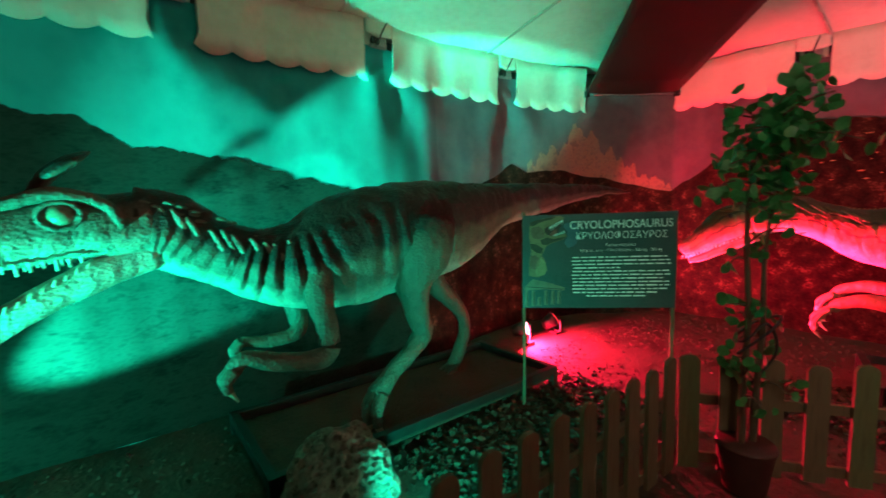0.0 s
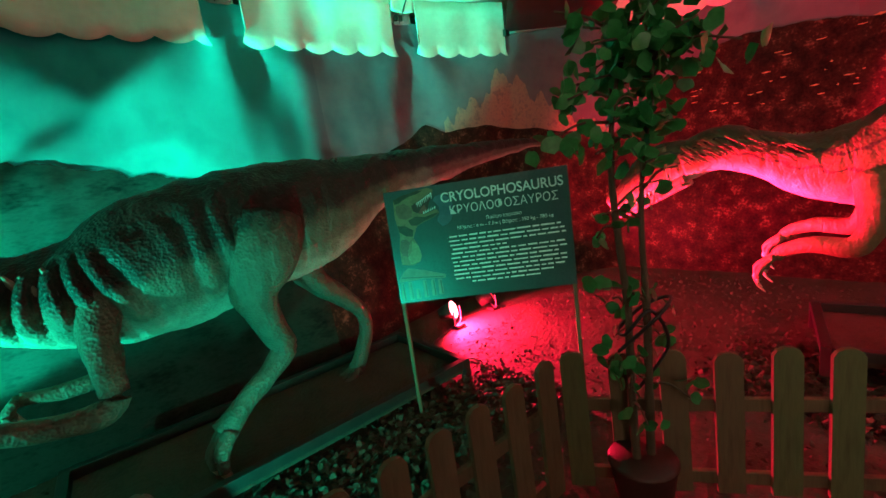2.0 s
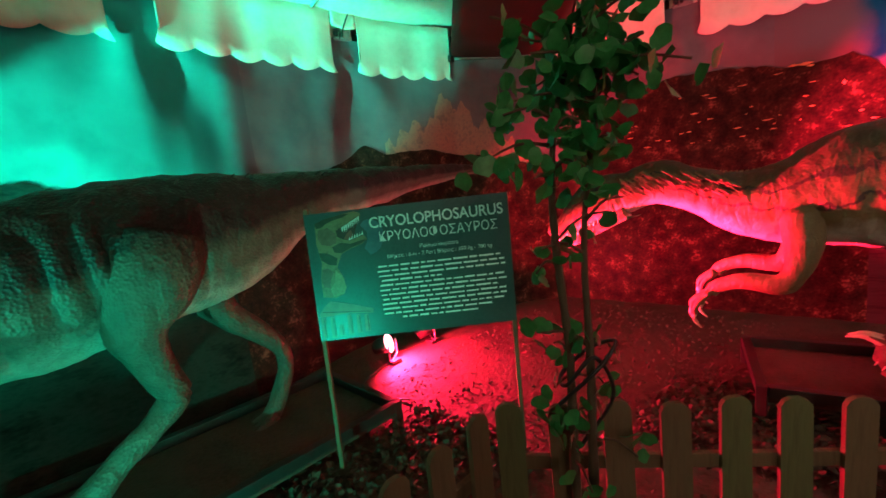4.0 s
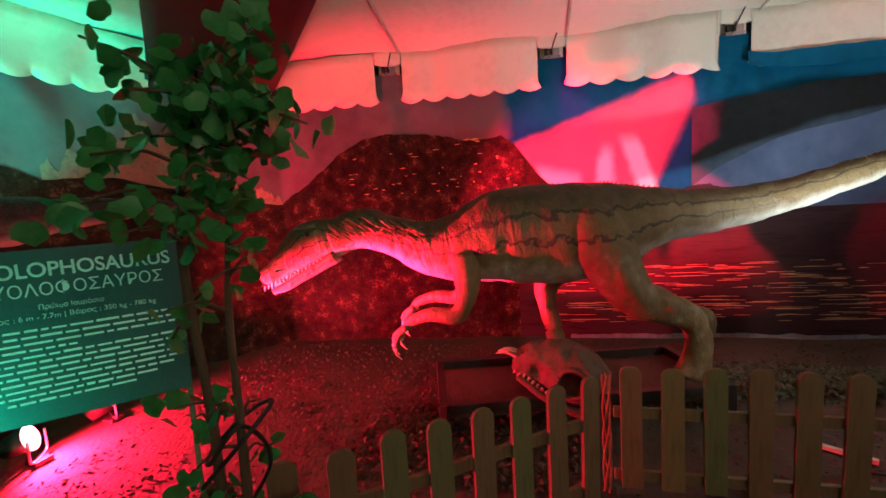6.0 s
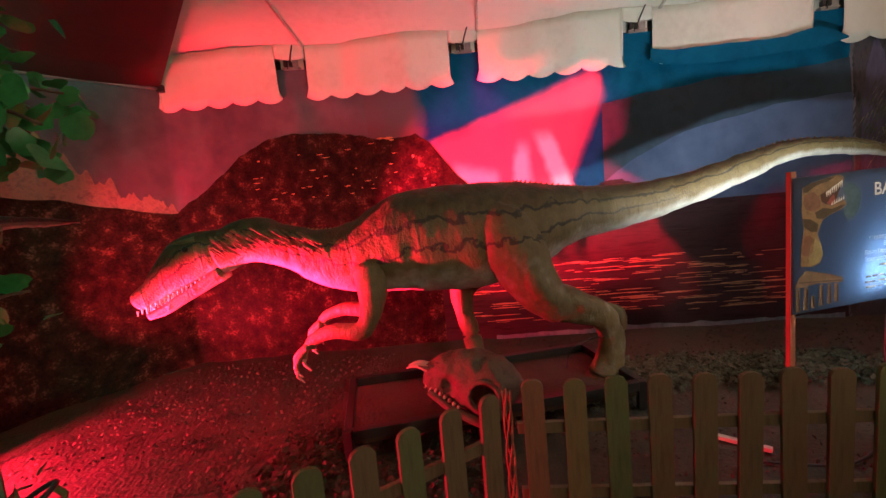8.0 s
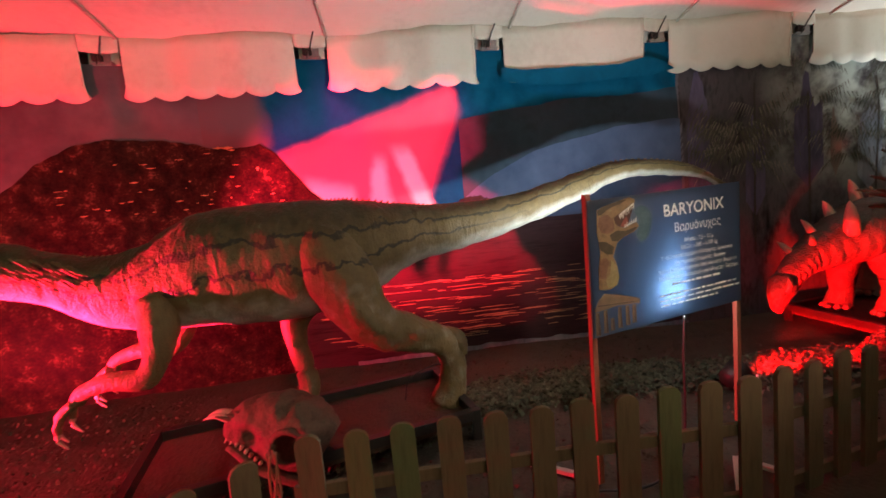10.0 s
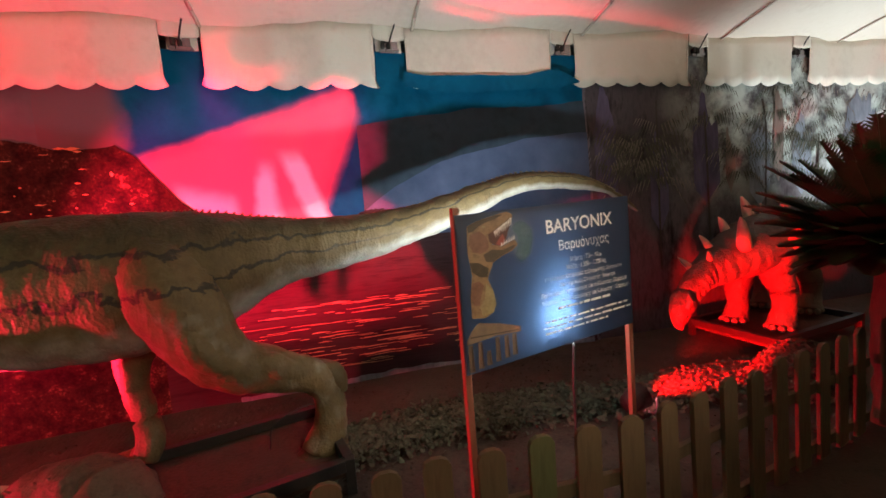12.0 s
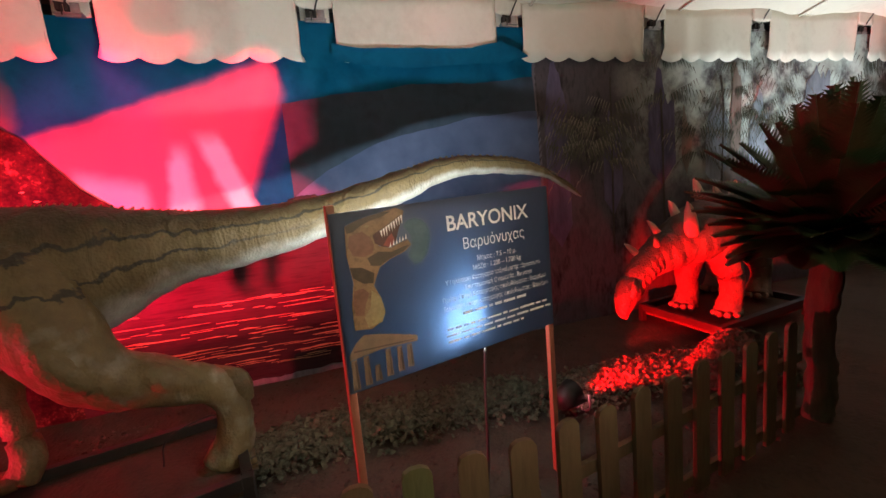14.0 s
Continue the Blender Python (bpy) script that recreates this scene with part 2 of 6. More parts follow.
M["sea"] = material("print_sea", ((0.022, 0.012, 0.016), (0.060, 0.030, 0.036), (0.036, 0.019, 0.024)), 0.5, 2.0, 0.1, fine=14, stretch=(1, 0.5, 6))
M["ripple"] = material("print_ripple", ((0.42, 0.22, 0.12), (0.66, 0.38, 0.22)), 0.5, 4, 0.1)
M["jungle"] = material("print_jungle", ((0.02, 0.018, 0.018), (0.10, 0.085, 0.095), (0.05, 0.045, 0.05)), 0.6, 2.2, 0.1, fine=18, stretch=(1, 1.6, 0.6))
def misty(m, y0, y1, z0, colour):
    """Pale mist printed between the trees: noise within a band of the sheet."""
    nt = m.node_tree
    nodes, links = nt.nodes, nt.links
    bsdf = nodes["Principled BSDF"]
    old = bsdf.inputs["Base Color"].links[0].from_socket
    co = nodes.new("ShaderNodeTexCoord")
    sep = nodes.new("ShaderNodeSeparateXYZ")
    links.new(co.outputs["Object"], sep.inputs[0])
    nz = nodes.new("ShaderNodeTexNoise")
    nz.inputs["Scale"].default_value, nz.inputs["Detail"].default_value, nz.inputs["Roughness"].default_value = 2.6, 9, 0.65
    links.new(co.outputs["Object"], nz.inputs[0])
    fac = None
    for sock, lo, hi in ((sep.outputs[1], y0 - 1.0, y0 + 0.6), (sep.outputs[1], y1 + 1.2, y1 - 0.4), (sep.outputs[2], z0 - 0.5, z0 + 0.9), (nz.outputs[0], 0.34, 0.62)):
        r = nodes.new("ShaderNodeMapRange")
        r.interpolation_type = "SMOOTHSTEP"
        r.inputs["From Min"].default_value, r.inputs["From Max"].default_value = lo, hi
        links.new(sock, r.inputs[0])
        if fac is None:
            fac = r.outputs[0]
        else:
            t = nodes.new("ShaderNodeMath")
            t.operation = "MULTIPLY"
            links.new(fac, t.inputs[0])
            links.new(r.outputs[0], t.inputs[1])
            fac = t.outputs[0]
    mx = nodes.new("ShaderNodeMix")
    mx.data_type = "RGBA"
    mx.inputs[7].default_value = (*colour, 1)
    links.new(fac, mx.inputs[0])
    links.new(old, mx.inputs[6])
    links.new(mx.outputs[2], bsdf.inputs["Base Color"])


misty(M["jungle"], -10.5, -6.4, 1.6, (0.60, 0.66, 0.62))
def soft_patch(m, colour, bounds):
    """A soft-edged patch of colour on a wall, print or painted-in light: each bound fades a*y + b*z from lo (outside)
    to hi (inside).
    """
    nt = m.node_tree
    nodes, links = nt.nodes, nt.links
    bsdf = nodes["Principled BSDF"]
    old = bsdf.inputs["Base Color"].links[0].from_socket
    co = nodes.new("ShaderNodeTexCoord")
    nz = nodes.new("ShaderNodeTexNoise")
    nz.inputs["Scale"].default_value, nz.inputs["Detail"].default_value = 5.0, 4
    links.new(co.outputs["Object"], nz.inputs[0])
    fac = None
    for a, b, lo, hi, *rest in bounds:
        dot = nodes.new("ShaderNodeVectorMath")
        dot.operation = "DOT_PRODUCT"
        dot.inputs[1].default_value = (rest[0] if rest else 0, a, b)
        links.new(co.outputs["Object"], dot.inputs[0])
        wob = nodes.new("ShaderNodeMath")
        wob.operation = "MULTIPLY_ADD"
        wob.inputs[1].default_value = 0.08
        links.new(nz.outputs[0], wob.inputs[0])
        links.new(dot.outputs["Value"], wob.inputs[2])
        r = nodes.new("ShaderNodeMapRange")
        r.interpolation_type = "SMOOTHSTEP"
        r.inputs["From Min"].default_value, r.inputs["From Max"].default_value = lo + 0.04, hi + 0.04
        links.new(wob.outputs[0], r.inputs[0])
        if fac is None:
            fac = r.outputs[0]
        else:
            t = nodes.new("ShaderNodeMath")
            t.operation = "MULTIPLY"
            links.new(fac, t.inputs[0])
            links.new(r.outputs[0], t.inputs[1])
            fac = t.outputs[0]
    mx = nodes.new("ShaderNodeMix")
    mx.data_type = "RGBA"
    mx.inputs[7].default_value = (*colour, 1)
    links.new(fac, mx.inputs[0])
    links.new(old, mx.inputs[6])
    links.new(mx.outputs[2], bsdf.inputs["Base Color"])


def edge_mix(m, y_lo, y_hi, colour):
    """The base colour fades to another between two places along the second wall, painting in a light edge."""
    nt = m.node_tree
    nodes, links = nt.nodes, nt.links
    bsdf = nodes["Principled BSDF"]
    old = bsdf.inputs["Base Color"].links[0].from_socket
    co = nodes.new("ShaderNodeTexCoord")
    sep = nodes.new("ShaderNodeSeparateXYZ")
    links.new(co.outputs["Object"], sep.inputs[0])
    nz = nodes.new("ShaderNodeTexNoise")
    nz.inputs["Scale"].default_value, nz.inputs["Detail"].default_value = 3.0, 5
    links.new(co.outputs["Object"], nz.inputs[0])
    wob = nodes.new("ShaderNodeMath")
    wob.operation = "MULTIPLY_ADD"
    wob.inputs[1].default_value = 0.25
    links.new(nz.outputs[0], wob.inputs[0])
    links.new(sep.outputs[1], wob.inputs[2])
    r = nodes.new("ShaderNodeMapRange")
    r.interpolation_type = "SMOOTHSTEP"
    r.inputs["From Min"].default_value, r.inputs["From Max"].default_value = y_lo + 0.125, y_hi + 0.125
    links.new(wob.outputs[0], r.inputs[0])
    mx = nodes.new("ShaderNodeMix")
    mx.data_type = "RGBA"
    mx.inputs[7].default_value = (*colour, 1)
    links.new(r.outputs[0], mx.inputs[0])
    links.new(old, mx.inputs[6])
    links.new(mx.outputs[2], bsdf.inputs["Base Color"])


# pale end of the blue paints in where the red-lit sky begins
edge_mix(M["blue"], 0.10, 0.32, (0.15, 0.11, 0.13))
# sky turns grey past x = 2.7, painting in the green beam's right edge
soft_patch(M["sky"], (0.125, 0.112, 0.135), ((0, 0, 2.72, 2.95, 1),))
# a pink patch under a slanting edge paints in the red lamp's pool of light
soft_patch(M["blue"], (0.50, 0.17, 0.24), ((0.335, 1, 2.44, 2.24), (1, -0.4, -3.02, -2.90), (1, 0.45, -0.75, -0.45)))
# the printed eruption: a bank of fire, a fountain and a falling streak
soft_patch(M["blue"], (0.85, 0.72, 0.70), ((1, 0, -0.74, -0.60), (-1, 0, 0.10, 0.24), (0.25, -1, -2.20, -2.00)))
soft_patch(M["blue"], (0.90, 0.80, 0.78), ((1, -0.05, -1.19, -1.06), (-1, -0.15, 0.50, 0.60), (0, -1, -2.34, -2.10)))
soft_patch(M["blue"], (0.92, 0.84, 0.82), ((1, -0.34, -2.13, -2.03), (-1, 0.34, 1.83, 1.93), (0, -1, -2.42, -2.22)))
M["mist"] = material("print_mist", ((0.16, 0.16, 0.20), (0.42, 0.45, 0.44), (0.28, 0.29, 0.32)), 0.6, 1.6, 0.1, fine=10, stretch=(1, 1.4, 0.7))
M["violet"] = material("violet_haze_and_light", ((0.045, 0.035, 0.075), (0.12, 0.10, 0.18)), 0.6, 3, 0.1, fine=12, stretch=(1, 2, 0.5))
M["paleblue"] = material("print_pale_blue_haze", ((0.12, 0.14, 0.18), (0.28, 0.31, 0.36)), 0.6, 3, 0.1, fine=12, stretch=(1, 2, 0.5))
M["palewood"] = material("print_pale_trunk", ((0.14, 0.10, 0.085), (0.28, 0.21, 0.18)), 0.6, 4, 0.1, fine=14, stretch=(1, 2, 0.4))
M["trunkprint"] = material("print_trunk", ((0.022, 0.016, 0.014), (0.06, 0.045, 0.035)), 0.6, 8, 0.1)
M["frondprint"] = material("print_frond", ((0.03, 0.04, 0.025), (0.11, 0.10, 0.07)), 0.6, 9, 0.1)
M["frondpale"] = material("print_pale_frond", ((0.10, 0.085, 0.07), (0.27, 0.24, 0.21)), 0.6, 9, 0.1)
M["board1"] = material("board_print_green", ((0.012, 0.028, 0.032), (0.040, 0.070, 0.070), (0.024, 0.046, 0.048)), 0.35, 1.6, 0.05)
M["board2"] = material("board_print_blue", ((0.005, 0.010, 0.026), (0.019, 0.034, 0.066), (0.010, 0.019, 0.042)), 0.35, 1.6, 0.05, translucent=0.30, through_colour=(0.33, 0.45, 0.63))
M["ink"] = material("white_ink", ((0.92, 0.92, 0.90), (0.96, 0.96, 0.94)), 0.4, 6, 0.02, translucent=0.4)
M["artskin"] = material("print_reptile", ((0.055, 0.034, 0.018), (0.24, 0.155, 0.08), (0.12, 0.075, 0.04)), 0.4, 12, 0.05, fine=60)
M["artskin_dark"] = material("print_reptile_shadow", ((0.03, 0.022, 0.012), (0.07, 0.05, 0.03)), 0.4, 16, 0.05)
M["artjowl"] = material("print_reptile_jowl", ((0.11, 0.05, 0.03), (0.22, 0.11, 0.07)), 0.4, 18, 0.05)
M["artchest"] = material("print_reptile_chest", ((0.17, 0.13, 0.06), (0.34, 0.28, 0.15)), 0.4, 14, 0.05)
M["moonprint"] = material("print_moon", ((0.05, 0.10, 0.14), (0.11, 0.19, 0.24)), 0.4, 8, 0.05, translucent=0.3)
M["mouthdark"] = material("print_open_mouth", ((0.035, 0.012, 0.010), (0.09, 0.03, 0.022)), 0.4, 20, 0.05)
M["artstone"] = material("print_temple", ((0.13, 0.09, 0.06), (0.24, 0.17, 0.12)), 0.4, 16, 0.05)
M["cryo"] = hide("cryolophosaurus_hide", (0.026, 0.017, 0.012), (0.15, 0.13, 0.095), (0.56, 0.53, 0.43), (), 0.22, 0.22, (0.08, 0.27, 0.42, 0.54))
M["bary"] = hide("baryonyx_hide", (0.080, 0.056, 0.022), (0.195, 0.138, 0.056), (0.52, 0.50, 0.42), ((0.70, 0.034), (0.45, 0.026)), 0.30, 0.12, tail=-2.3)
M["steg"] = hide("stegosaur_hide", (0.07, 0.055, 0.04), (0.20, 0.16, 0.12), (0.26, 0.22, 0.17), (), 0.2, 0.25)
M["spine"] = material("smooth_horn_spine", ((0.30, 0.25, 0.18), (0.42, 0.36, 0.27)), 0.45, 12, 0.15)
M["netleaf"] = material("camouflage_leaf", ((0.02, 0.03, 0.016), (0.10, 0.105, 0.065), (0.05, 0.058, 0.034)), 0.8, 25, 0.1)
M["litter"] = material("dead_leaf", ((0.035, 0.026, 0.016), (0.09, 0.065, 0.04)), 0.9, 25, 0.1)
M["red_lens"] = glowing("lit_red_lens", (1.0, 0.25, 0.32), 9.0)
M["dark_lens"] = glowing("dim_red_lens", (0.8, 0.05, 0.08), 1.5)
M["white_lens"] = glowing("lit_white_lens", (0.8, 0.95, 1.0), 6.0)
M["green_lens"] = glowing("lit_green_lens", (0.1, 1.0, 0.5), 6.0)


# the printed sheets are matt
for key in ("sky", "sheet", "hill", "volcano", "lava", "plume", "blue", "dusk", "haze", "sea", "ripple", "jungle"):
    M[key].node_tree.nodes["Principled BSDF"].inputs["Specular IOR Level"].default_value = 0.06


# ---- mesh helpers ----
def mesh_of(bm, name, mat, smooth=True):
    me = bpy.data.meshes.new(name)
    bm.to_mesh(me)
    bm.free()
    for m in (mat if isinstance(mat, (list, tuple)) else [mat]):
        me.materials.append(m)
    if smooth:
        me.polygons.foreach_set("use_smooth", [True] * len(me.polygons))
    return me


def part(name, bm, mat, parent=None, label="", smooth=False):
    ob = new(name, mesh_of(bm, name, mat, smooth))
    if parent is not None:
        ob.parent = parent
    return tagged(ob, label)


def empty(name, at, label, category, group="", kind=""):
    ob = new(name)
    ob.location = at
    ob.empty_display_size = 0.1
    return tagged(ob, label, category, group, kind)


def box(bm, lo, hi, m=None, bevel=0.0):
    r = bmesh.ops.create_cube(bm, size=1)
    lo, hi = Vector(lo), Vector(hi)
    mid, dim = (lo + hi) / 2, hi - lo
    bmesh.ops.transform(bm, matrix=Matrix.Translation(mid) @ Matrix.Diagonal((*dim, 1)), verts=r["verts"])
    if bevel:
        e = list({e for v in r["verts"] for e in v.link_edges})
        out = bmesh.ops.bevel(bm, geom=e, offset=bevel, segments=2, affect="EDGES", profile=0.5)
        verts = list({v for f in out["faces"] for v in f.verts} | {v for v in r["verts"] if v.is_valid})
    else:
        verts = r["verts"]
    if m is not None:
        bmesh.ops.transform(bm, matrix=m, verts=verts)
    return verts


def smooth_path(pts, n):
    """Catmull-Rom through rows of numbers, n samples."""
    p = np.array(pts, float)
    p = np.vstack([2 * p[0] - p[1], p, 2 * p[-1] - p[-2]])
    out = []
    for t in np.linspace(0, len(pts) - 1, n):
        k = min(int(t), len(pts) - 2)
        u = t - k
        a, b, c, d = p[k:k + 4]
        out.append(0.5 * (2 * b + (c - a) * u + (2 * a - 5 * b + 4 * c - d) * u * u + (3 * b - a - 3 * c + d) * u ** 3))
    return np.array(out)


def loft(bm, rows, n=40, seg=22, mat=0, rough=0.0, square=2.0, up=(0, 0, 1), seed=0.0, folds=(), level=None):
    """A skin over stations (x, y, z, half width, half height); uv.y runs from the belly (0) to the back (1)."""
    st = smooth_path(rows, n)
    uvl = bm.loops.layers.uv.verify()
    rings, coords = [], []
    for i, s in enumerate(st):
        a, b = st[max(0, i - 1)][:3], st[min(n - 1, i + 1)][:3]
        t = Vector(b - a).normalized()
        side = t.cross(Vector(up))
        side = side.normalized() if side.length > 1e-4 else Vector((1, 0, 0))
        nrm = side.cross(t).normalized()
        c = Vector(s[:3])
        ring, cv = [], []
        for k in range(seg):
            an = 2 * math.pi * k / seg
            cx, cz = math.cos(an), math.sin(an)
            cx = math.copysign(abs(cx) ** (2 / square), cx)
            cz = math.copysign(abs(cz) ** (2 / square), cz)
            p = c + side * (cx * max(0.004, s[3])) + nrm * (cz * max(0.004, s[4]))
            if rough:
                q = p * 6 + Vector((seed, 0, 0))
                p += (p - c).normalized() * rough * (noise.noise(q) + 0.5 * noise.noise(q * 2.7))
            for u0, u1, v0, v1, depth, count in folds:
                u, v = i / (n - 1), 0.5 + 0.5 * math.sin(an)
                if u0 < u < u1 and v0 < v < v1:
                    fade = math.sin(math.pi * (u - u0) / (u1 - u0)) ** 0.5 * math.sin(math.pi * (v - v0) / (v1 - v0)) ** 0.7
                    ph = (u - u0) / (u1 - u0) * count * 2 * math.pi + 5.0 * noise.noise(p * 2.6) + 3.5 * v
                    p += (p - c).normalized() * depth * fade * (abs(math.sin(ph / 2)) ** 0.7 - 0.5)
            ring.append(bm.verts.new(p))
            cv.append((i / (n - 1), 0.5 + 0.5 * math.sin(an) if level is None else level(p) if callable(level) else level))
        rings.append(ring)
        coords.append(cv)
    faces = []
    for i in range(n - 1):
        for k in range(seg):
            k2 = (k + 1) % seg
            f = bm.faces.new((rings[i][k], rings[i][k2], rings[i + 1][k2], rings[i + 1][k]))
            for lp, cv in zip(f.loops, (coords[i][k], coords[i][k2], coords[i + 1][k2], coords[i + 1][k])):
                lp[uvl].uv = cv
            f.material_index, f.smooth = mat, True
            faces.append(f)
    for ring, cv in ((rings[0][::-1], coords[0][::-1]), (rings[-1], coords[-1])):
        f = bm.faces.new(ring)
        f.material_index, f.smooth = mat, True
        for lp, c in zip(f.loops, cv):
            lp[uvl].uv = c
    return faces


def limb(bm, rows, n=18, seg=12, mat=0, rough=0.012, seed=0.0, level=0.34):
    """A limb through points (x, y, z, radius)."""
    return loft(bm, [(x, y, z, r, r) for x, y, z, r in rows], n, seg, mat, rough, 2.0, (0.13, 0.21, 0.97), seed, level=level)


def spike(bm, base, tip, r, mat=0, bend=(0, 0, 0), seg=8):
    b, t = Vector(base), Vector(tip)
    mid = (b + t) / 2 + Vector(bend)
    return limb(bm, [(*b, r), (*mid, r * 0.62), (*t, 0.004)], 7, seg, mat, 0.0)


def bar(bm, a, b, w, d=None):
    """A square bar from a to b."""
    a, b = Vector(a), Vector(b)
    q = (b - a).to_track_quat("Z", "Y").to_matrix().to_4x4()
    return box(bm, (-w / 2, -(d or w) / 2, 0), (w / 2, (d or w) / 2, (b - a).length), Matrix.Translation(a) @ q, 0.0)


def tube(bm, pts, r, n=24, seg=8):
    return loft(bm, [(*p, r, r) for p in pts], n, seg, 0, 0, 2.0, (0.1, 0.2, 0.97))


# ---- ground ----
def ground():
    bm = bmesh.new()
    xs = np.concatenate([np.linspace(-40, -3, 12), np.linspace(-2.6, 8, 110), np.linspace(9, 40, 10)])
    ys = np.concatenate([np.linspace(-40, -9, 12), np.linspace(-8.6, 5, 130), np.linspace(6, 40, 10)])
    grid = []
    for x in xs:
        col = []
        for y in ys:
            p = Vector((x, y, 0))
            z = 0.03 * noise.noise(p * 1.1) + 0.012 * noise.noise(p * 4.7) - 0.012
            col.append(bm.verts.new((x, y, z)))
        grid.append(col)
    for i in range(len(xs) - 1):
        for j in range(len(ys) - 1):
            bm.faces.new((grid[i][j], grid[i + 1][j], grid[i + 1][j + 1], grid[i][j + 1]))
    ob = part("ground", bm, M["soil"], None, "", True)
    tagged(ob, "packed brown soil floor with crumbs and dust", "ground", kind="structure")


ground()

# ---- walls: one line of hung sheets round the corner of the tent ----
LINE = [(-6.0, 4.2), (4.1, 4.2), (5.45, 3.86), (6.52, 3.06), (6.70, 1.5), (6.8, -0.35), (6.8, -16.0)]
SEG = [math.dist(LINE[k], LINE[k + 1]) for k in range(len(LINE) - 1)]


def along(s):
    """The plan point and inward normal at the length s of the wall line."""
    k = 0
    while k < len(SEG) - 1 and s > SEG[k]:
        s -= SEG[k]
        k += 1
    a, b = Vector(LINE[k]), Vector(LINE[k + 1])
    d = (b - a).normalized()
    return a + d * s, Vector((d.y, -d.x))


NOTCH = [6.44, 8.24, 10.12, 14.33, 16.27, 18.14, 20.07, 21.90, 23.50, 25.4, 27.3, 29.2]


def on_wall(s, z, off=0.0):
    """A point on the hung sheet: folds, sag and, on the first wall, a lean towards the room at its foot."""
    p, nrm = along(s)
    fold = 0.022 * noise.noise(Vector((s * 1.3, z * 0.35, 0))) + 0.010 * noise.noise(Vector((s * 5.0, z * 0.6, 4)))
    pull = 0.025 * math.sin(s * 3.3) * max(0.0, (z - 1.6) / 1.5) ** 2
    for sn in NOTCH:
        ds, dz = s - sn, 3.30 - z
        r = math.hypot(ds, dz)
        if r < 1.8:
            pull += 0.070 * math.sin(7.0 * math.atan2(ds, dz + 0.06) + sn) * math.exp(-r / 0.65) * min(1.0, max(0.0, (3.08 - z) / 0.25))
    lean = 0.30 * max(0.0, 1 - z / 2.9) ** 1.2 * min(1.0, max(0.0, (10.6 - s) / 2.0))
    p = p + nrm * (fold + pull + lean + off)
    return Vector((p.x, p.y, z))


def sheet_wall(name, s0, s1, mat, label):
    bm = bmesh.new()
    ss = np.arange(s0, s1 + 0.001, 0.05)
    zs = np.linspace(-0.03, 3.31, 45)
    g = [[bm.verts.new(on_wall(s, z)) for z in zs] for s in ss]
    for i in range(len(ss) - 1):
        for j in range(len(zs) - 1):
            bm.faces.new((g[i][j], g[i][j + 1], g[i + 1][j + 1], g[i + 1][j]))
    ob = part(name, bm, mat, None, "", True)
    mod = ob.modifiers.new("thickness", "SOLIDIFY")
    mod.thickness, mod.offset, mod.use_rim = 0.004, 1, False
    return tagged(ob, label, "wall", kind="structure")


WALL_A = sheet_wall("wall_north", 0.0, 9.0, M["sky"], "printed sky backdrop sheet hanging in soft folds")
WALL_B = sheet_wall("wall_east", 9.0, 20.4, M["sheet"], "printed volcano backdrop sheet hanging in soft folds")
WALL_C = sheet_wall("wall_jungle", 20.36, 31.8, M["jungle"], "printed dark jungle backdrop sheet hanging in folds")


def print_patch(name, s0, s1, low, high, mat, off, parent, label="", step=0.05, rag=0.0, freq=3.0, nz=24):
    """A printed area of a sheet between two height lines, which may be numbers or (s, z) lines."""
    def at(line, s):
        if isinstance(line, (int, float)):
            return line
        return float(np.interp(s, [p[0] for p in line], [p[1] for p in line]))
    bm = bmesh.new()
    cols = []
    ss = np.arange(s0, s1 + step * 0.5, step)
    for s in ss:
        a, b = at(low, s), at(high, s)
        b += rag * (noise.noise(Vector((s * freq, off * 300, 1))) + 0.5 * noise.noise(Vector((s * freq * 3.1, off * 300, 7))))
        b = max(b, a + 0.004)
        cols.append([bm.verts.new(on_wall(s, a + (b - a) * k / nz, off)) for k in range(nz + 1)])
    for i in range(len(ss) - 1):
        for k in range(nz):
            bm.faces.new((cols[i][k], cols[i][k + 1], cols[i + 1][k + 1], cols[i + 1][k]))
    return part(name, bm, mat, parent, label, True)


